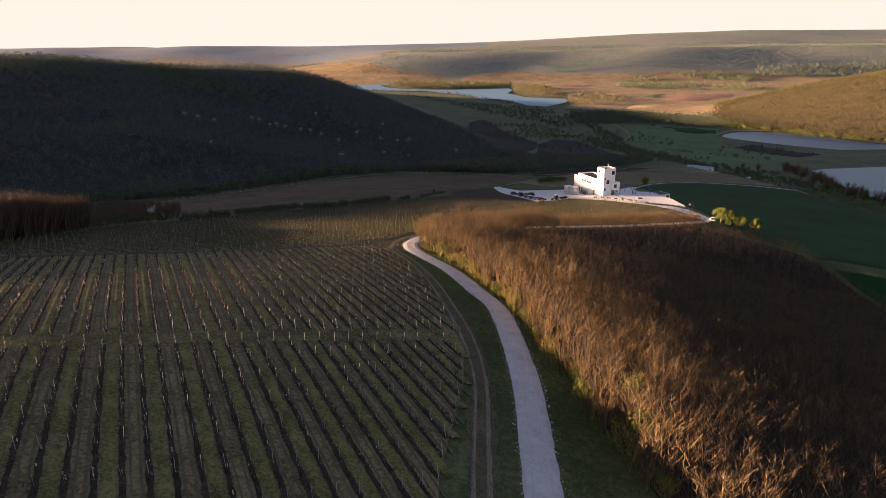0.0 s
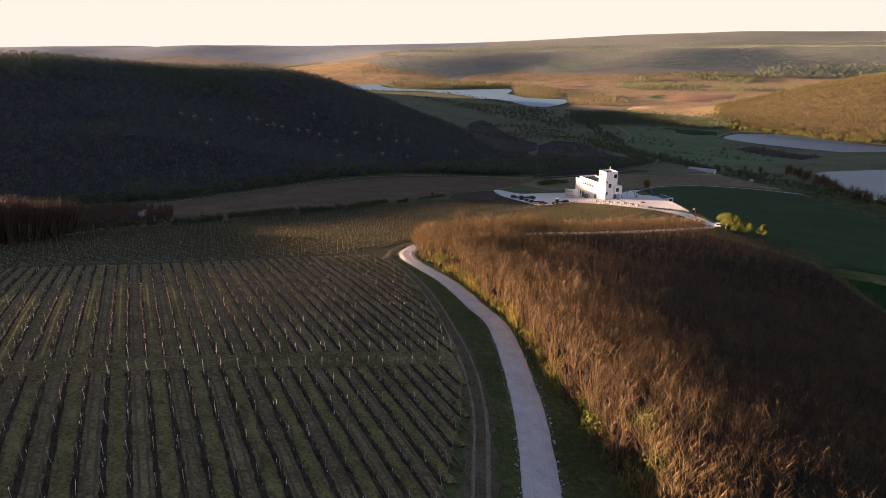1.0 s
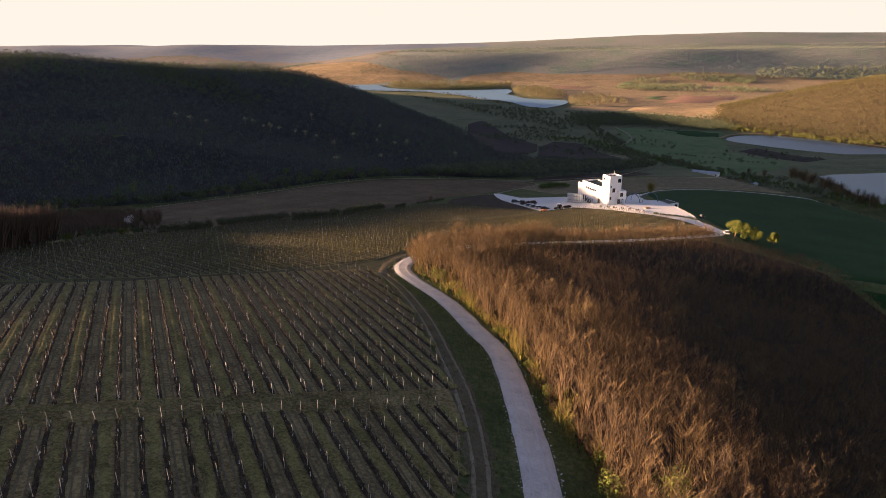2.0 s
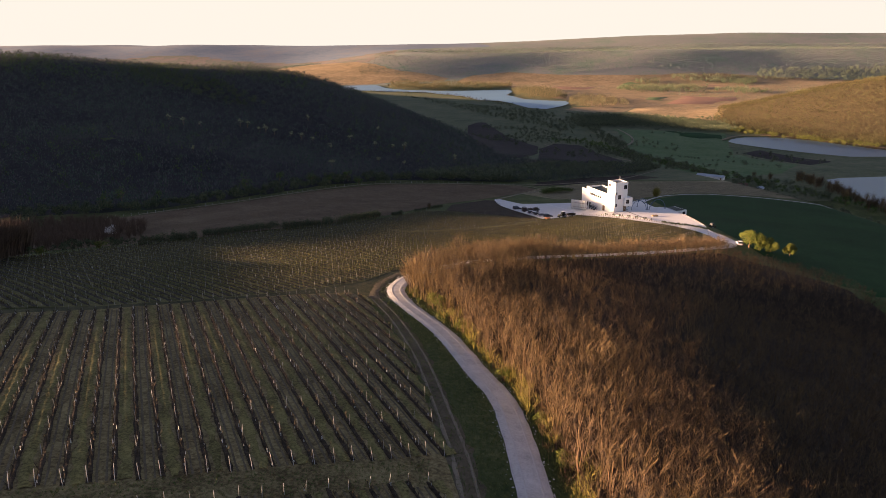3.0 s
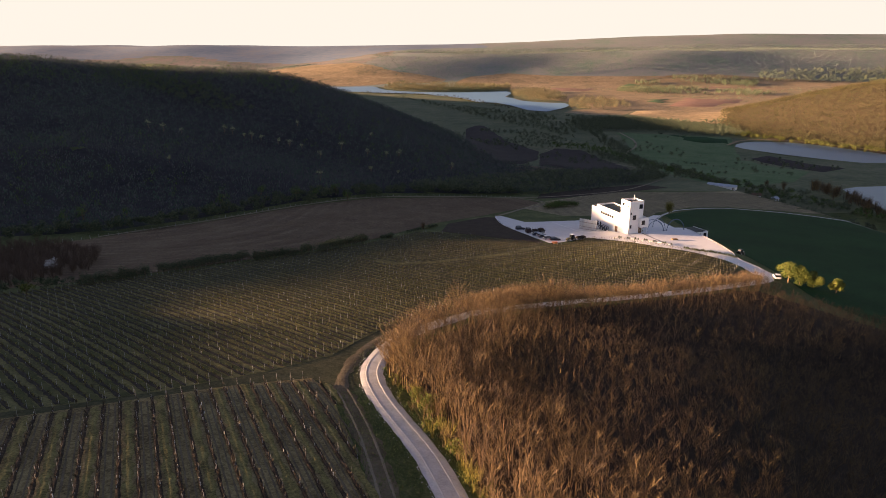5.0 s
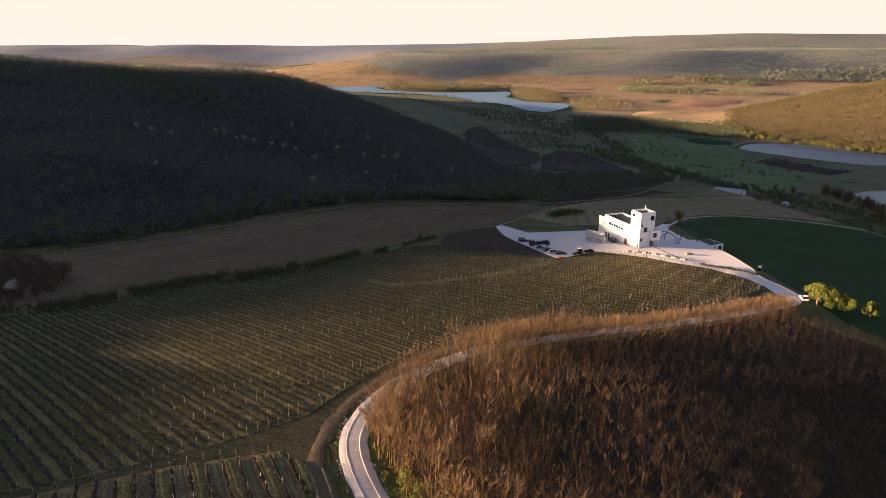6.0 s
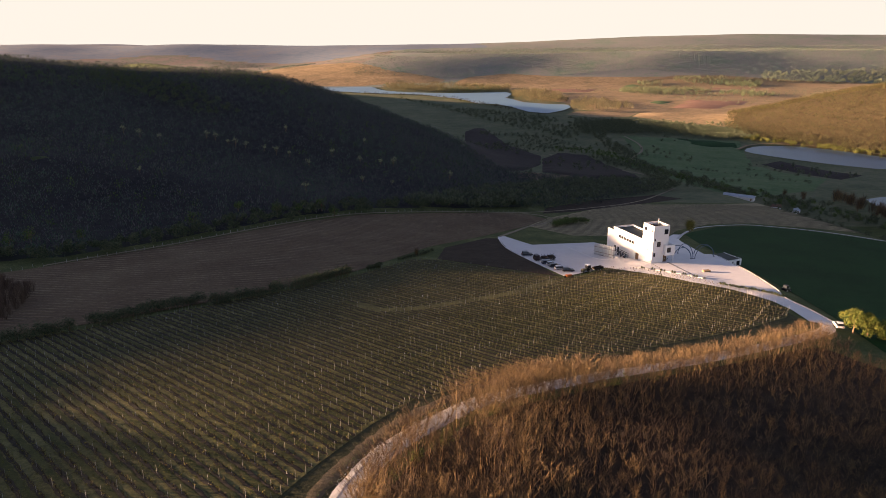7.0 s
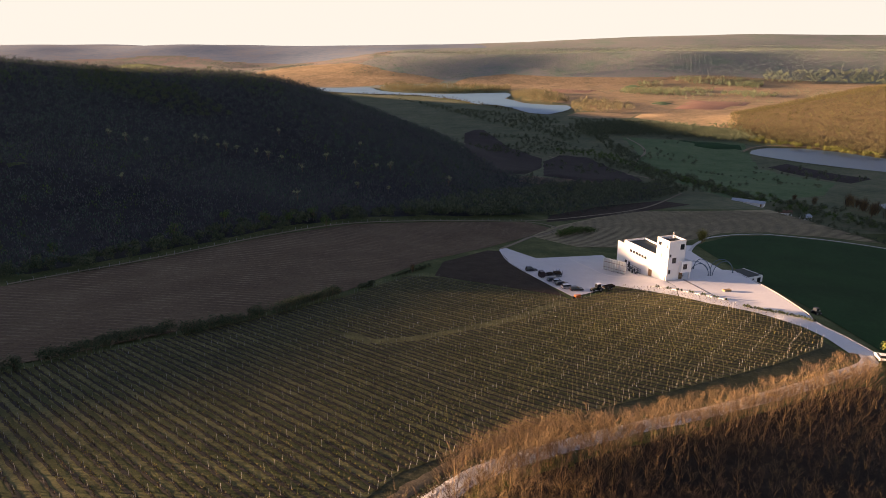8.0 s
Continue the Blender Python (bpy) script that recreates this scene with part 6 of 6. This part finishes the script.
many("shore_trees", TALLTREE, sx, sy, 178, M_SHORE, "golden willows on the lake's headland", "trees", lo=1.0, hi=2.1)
sx, sy = scatter([(304, 1690), (284, 1540), (347, 1527), (424, 1579), (440, 1749), (393, 1840), (325, 1780)], 13, 79, keep=lambda x, y: wave(x, y, 34, 2) > -0.4)
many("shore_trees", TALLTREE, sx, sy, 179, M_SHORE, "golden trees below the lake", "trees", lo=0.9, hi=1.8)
sx, sy = scatter([(518, 2062), (682, 1990), (835, 1923), (940, 1960), (919, 2119), (773, 2257), (582, 2279)], 14, 80, keep=lambda x, y: wave(x, y, 70, 7) > -0.35)
many("pine_belt", TALLTREE, sx, sy, 180, M_PINE, "dark pine plantation between golden fields", "trees", lo=1.0, hi=1.7)
sx, sy = scatter([(677, 2400), (922, 2470), (1032, 2320), (1158, 2534), (1016, 2580), (847, 2580), (686, 2489)], 14, 81, keep=lambda x, y: wave(x, y, 80, 3) > -0.3)
many("pine_belt", TALLTREE, sx, sy, 181, M_PINE, "dark pine wood below the far hills", "trees", lo=1.1, hi=1.9)
sx, sy = scatter([(1150, 2520), (1384, 2500), (1800, 2480), (1850, 2720), (1448, 2680), (1188, 2640)], 16, 82)
many("pine_belt", TALLTREE, sx, sy, 182, M_PINE, "long dark pine belt under the hills", "trees", lo=1.1, hi=1.9)
belt("edge_trees", [(462, 1100), (500, 1045), (560, 955), (640, 895), (720, 860)], 26, 8, MIDLEAF, M_EDGELEAF, 83, "yellow-green trees along the pond's far bank", 0.9, 1.4)

DARKBELT = [(246, 1403), (519, 1300), (489, 1102), (419, 1116), (379, 1187), (285, 1156), (251, 1213)]
dx, dy = scatter(DARKBELT, 8.5, 110, keep=lambda x, y: wave(x, y, 60, 4) > -0.6)
many("woodland", MIDLEAF, dx, dy, 111, M_HAZYLEAF, "shaded green wood along the valley floor", "woodland", lo=0.65, hi=1.1)
dx, dy = scatter([(-128, 1896), (47, 1591), (204, 1426), (242, 1171), (192, 1102), (134, 1214), (64, 1404), (-61, 1747)], 11, 112, keep=lambda x, y: wave(x, y, 34, 6) > -0.35)
many("scrub", MIDLEAF, dx, dy, 113, M_HAZYLEAF, "bushes and small trees over the lakeside pasture", "scrub", lo=0.6, hi=1.45)
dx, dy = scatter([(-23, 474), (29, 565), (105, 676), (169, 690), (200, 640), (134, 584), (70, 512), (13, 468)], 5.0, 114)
many("woodland", MIDLEAF, dx, dy, 115, M_HAZYLEAF, "dark bare wood between hill and valley stream", "woodland", lo=0.7, hi=1.15)
belt("stream_trees", [(246, 1188), (239, 973), (231, 858), (243, 772), (248, 673), (273, 635), (295, 591), (309, 553)], 22, 7, MIDLEAF, M_HAZYLEAF, 116, "dark alders and willows along the stream", 0.7, 1.3)
dx, dy = scatter([(330, 1720), (560, 1980), (520, 2120), (330, 2150), (600, 2440), (1800, 2300), (1500, 1900), (1000, 1820), (600, 1660)], 17, 117, keep=lambda x, y: wave(x, y, 90, 3) > 0.12)
many("scrub", FARTREE, dx, dy, 118, M_PINE, "dark scrub dotted over the golden fields", "scrub", lo=0.5, hi=1.2)

# pale trees in blossom and green trees in leaf, dotted through the bare wood
for k, (x, y) in enumerate([(-224, 581), (-210, 575), (-200, 583), (-174, 605), (-168, 606), (-157, 601), (-151, 599), (-144, 600), (-130, 599), (-120, 594), (-111, 596), (-93, 577), (-82, 611), (-164, 468), (-75, 475), (-60, 605), (-45, 610), (-35, 611), (-62, 654), (-51, 544), (8, 600), (-32, 548), (-126, 654)]):
    h = 7.0 + 1.6 * math.sin(k * 2.3)
    leafy_tree(x, y, h, 0.33 * h, M_PALEBUD, "pale budding tree standing out in the dark wood", group="pale trees in the hillside wood", seed=200 + k, leaves=130, leaf=0.6, low=0.4)
for k, (x, y) in enumerate([(-98, 424), (-79, 424), (-70, 432), (-52, 430), (-162, 362), (-168, 358), (-146, 370), (-110, 396), (-60, 440)]):
    h = 7.5 + 1.8 * math.sin(k * 1.9)
    leafy_tree(x, y, h, 0.42 * h, M_WOODLEAF, "green tree in first leaf at the wood's foot", group="green trees at the foot of the wood", seed=240 + k, leaves=260, leaf=0.6, low=0.15)
CLEARING = [(-330, 790), (-254, 768), (-200, 725), (-165, 686), (-205, 676), (-252, 694), (-320, 730)]
cx, cy = scatter(CLEARING, 8.5, 86)
many("scrub", SMALLLEAF, cx, cy, 87, M_LEAFDARK, "dull green scrub on the wooded hillside", "scrub", lo=0.9, hi=1.5)
cx, cy = scatter([(150, 983), (194, 960), (215, 880), (228, 800), (240, 660), (300, 560), (330, 470), (345, 475), (318, 570), (262, 680), (245, 800), (236, 900), (212, 985), (160, 1010)], 7, 88)
many("stream_trees", MIDLEAF, cx, cy, 89, M_WOODLEAF, "line of green willows and bushes along the stream", "trees", lo=0.5, hi=1.1)

# tracks and small buildings of the valley
ribbon("worn_track", [(0.8, 50), (1.5, 65), (2.2, 78), (2.1, 87), (1.0, 98.5), (-1.1, 110.5), (-4.2, 126.6), (-8.8, 143.8), (-13.8, 158), (-14.4, 168), (-11.5, 182), (-4.5, 198), (6, 212), (16, 224)], 3.0, M_WORN, 0.11, "bare worn earth of a field track", "track", step=1.5, across=4, ragged=0.3)
ribbon("valley_track", [(286, 1138), (284, 1054), (270, 990), (248, 945), (230, 900)], 3.2, M_DIRT, 1.6, "pale track winding over the meadow", "track", step=8, across=3)
ribbon("valley_track", [(140, 962), (170, 880), (200, 790), (206, 745)], 3.0, M_DIRT, 1.6, "pale track beside the ploughed valley field", "track", step=8, across=3)
ribbon("pond_bank", [(403, 1000), (440, 1042), (482, 1052), (540, 1018), (600, 905), (655, 855)], 5.0, M_DRY, 2.2, "pale earth bank round the pond", "bank", step=12, across=3)


def house(x, y, turn, w, d, h, roof_h, wall, roof, label, category):
    t = thing("shed" if category == "shed" else "farmhouse", put(x, y, turn, -0.2), label, category)
    holes = [(1.0, 2.0, 1.0, 2.2), (w - 2.2, w - 1.2, 0.2, 2.2)]
    m = Matrix.Translation((-w / 2, -d / 2, 0))
    holed_wall("wall", w, 0, h, 0.25, holes, t, m, mat=wall)
    window_in(holes[0], t, m, 1)
    bm = bmesh.new()
    box(bm, -w / 2 + w - 1.7, -d / 2 + 0.18, 1.2, 0.96, 0.06, 2.0, 0, 0.01)
    part("door", bm, M_WOODDOOR, t)
    for k, (cx, cy, sx, sy) in enumerate(((0, d / 2 - 0.12, w, 0.25), (-w / 2 + 0.12, 0, 0.25, d - 0.5), (w / 2 - 0.12, 0, 0.25, d - 0.5))):
        bm = bmesh.new()
        box(bm, cx, cy, h / 2, sx, sy, h)
        part("wall", bm, wall, t)
    bm = bmesh.new()
    a = [bm.verts.new(p) for p in ((-w / 2 - 0.4, -d / 2 - 0.4, h), (w / 2 + 0.4, -d / 2 - 0.4, h), (w / 2 + 0.4, d / 2 + 0.4, h), (-w / 2 - 0.4, d / 2 + 0.4, h), (-w / 2 - 0.4, 0, h + roof_h), (w / 2 + 0.4, 0, h + roof_h))]
    for q in ((0, 1, 5, 4), (2, 3, 4, 5), (0, 4, 3), (1, 2, 5), (0, 3, 2, 1)):
        bm.faces.new([a[k] for k in q])
    part("roof", bm, roof, t)


M_TIN = material("pale_tin_roof", [(0.26, 0.31, 0.36), (0.34, 0.39, 0.44)], 3, rough=0.6)
M_TILE = material("brown_tile_roof", [(0.12, 0.07, 0.05), (0.17, 0.10, 0.07)], 1.5)
house(231, 606, -36, 22, 7, 2.6, 1.4, M_PAVE, M_TIN, "long low shed with a pale tin roof by the stream", "shed")
house(256, 600, -20, 9, 6, 2.8, 1.8, M_WHITE, M_TILE, "small white farmhouse with a brown tiled roof", "farmhouse")
house(270, 596, 30, 7, 5, 2.6, 1.6, M_PAVE, M_TIN, "small outbuilding with a pale tin roof", "shed")

# scattered scrub over the valley floor
vx, vy = scatter([(70, 700), (200, 700), (330, 720), (480, 760), (470, 1080), (260, 1150), (120, 1150)], 16, 84, keep=lambda x, y: (wave(x, y, 38, 4) > 0.25) & ~inside(UPPER_POND, x, y))
many("scrub", MIDLEAF, vx, vy, 85, M_HAZYLEAF, "dark bushes dotted over the valley meadows", "scrub", lo=0.4, hi=1.15)

# ---------------------------------------------------------------- verge and road details
def offset_line(pts, off, step):
    c = curve_points(pts, step)
    t = np.gradient(c, axis=0)
    t /= np.linalg.norm(t, axis=1)[:, None]
    return c + np.stack([t[:, 1], -t[:, 0]], 1) * np.reshape(off, (-1, 1))


rng = np.random.RandomState(91)
STONES = []
for k in range(5):
    v = np.array([(1, 0, 0), (-0.9, 0.1, 0), (0, 1, 0.1), (0.1, -1, 0), (0.1, 0.1, 0.75)], float) * rng.uniform(0.08, 0.16) * rng.uniform(0.7, 1.3, (5, 3))
    STONES.append((v, np.array([(0, 2, 4), (2, 1, 4), (1, 3, 4), (3, 0, 4)])))
line = curve_points(ROAD[2:20], 0.22)
side = np.where(rng.uniform(size=len(line)) < 0.5, -1, 1)
off = side * (1.75 + np.abs(rng.normal(0, 0.3, len(line))))
line = offset_line(ROAD[2:20], off[: len(line)], 0.22) if len(off) == len(line) else line
many("road_stones", STONES, line[:, 0], line[:, 1], 92, M_GRAVEL, "loose pale stones along the road's edges", "stones", lo=0.4, hi=1.2, sink=-0.1)
ribbon("tyre_rut", offset_line(ROAD, -0.85, 6), 0.55, M_RUT, 0.185, "smooth pale tyre rut worn in the gravel", "road", step=1.5, across=3, ragged=0.25)
ribbon("tyre_rut", offset_line(ROAD, 0.85, 6), 0.55, M_RUT, 0.185, "smooth pale tyre rut worn in the gravel", "road", step=1.5, across=3, ragged=0.25)

TRACK = [(0.8, 50), (1.5, 65), (2.2, 78), (2.1, 87), (1.0, 98.5), (-1.1, 110.5), (-4.2, 126.6), (-8.8, 143.8), (-13.8, 158)]
for off in (-0.75, 0.75):
    ribbon("wheel_rut", offset_line(TRACK, off, 4), 0.42, M_DIRT, 0.15, "pale bare wheel rut of the field track", "track", step=1.2, across=3, ragged=0.3)

TUFTS = [stub(rng, 7, 0.38, 0.16, 0.022) for k in range(6)]


def verge(poly, spacing, seed, mat, label, keep=None, lo=0.5, hi=1.3):
    x, y = scatter(poly, spacing, seed, keep=keep)
    many("rough_grass", TUFTS, x, y, seed + 1, mat, label, "grass", lo=lo, hi=hi, sink=0.0)


road_line = curve_points(ROAD, 2.0)


def off_road(x, y, room=2.1):
    d = np.array([np.min((road_line[:, 0] - a) ** 2 + (road_line[:, 1] - b) ** 2) for a, b in zip(x, y)])
    return d > room ** 2


verge([(-1, 45), (24, 45), (18, 75), (15, 92), (11, 115), (5, 133), (-3, 155), (-16, 158), (-6, 124), (0.5, 96), (0.5, 70)], 0.42, 93, M_VERGE, "dark rough grass along the road verges", off_road)
verge([(-20, 166), (-4, 160), (-3, 186), (10, 203), (45, 224), (88, 250), (98, 268), (90, 276), (55, 260), (22, 236), (-4, 204), (-14, 183)], 0.6, 95, M_VERGE, "rough grass between vineyard and grove road", lambda x, y: off_road(x, y) & ~off_road(x, y, 3.4))
verge([(-51, 74), (-2, 93), (-2, 98), (-52, 79)], 0.4, 97, M_VERGE, "dark grass on the cross path of the vineyard")
ux, uy = [], []
for a, b in zip(GROVE[1:14], GROVE[2:15]):
    for k in range(9):
        t = rng.uniform()
        ux.append(a[0] + (b[0] - a[0]) * t + rng.normal(0.6, 0.9))
        uy.append(a[1] + (b[1] - a[1]) * t + rng.normal(0, 0.9))
LOWBUSH = [leaf_cloud(rng, 60, 0.8, 0.7, 0.7, 0.16, 6) for k in range(5)]
many("undergrowth", LOWBUSH, np.array(ux), np.array(uy), 99, M_LEAF, "low yellow-green growth under the grove's edge", "undergrowth", lo=0.5, hi=1.5)
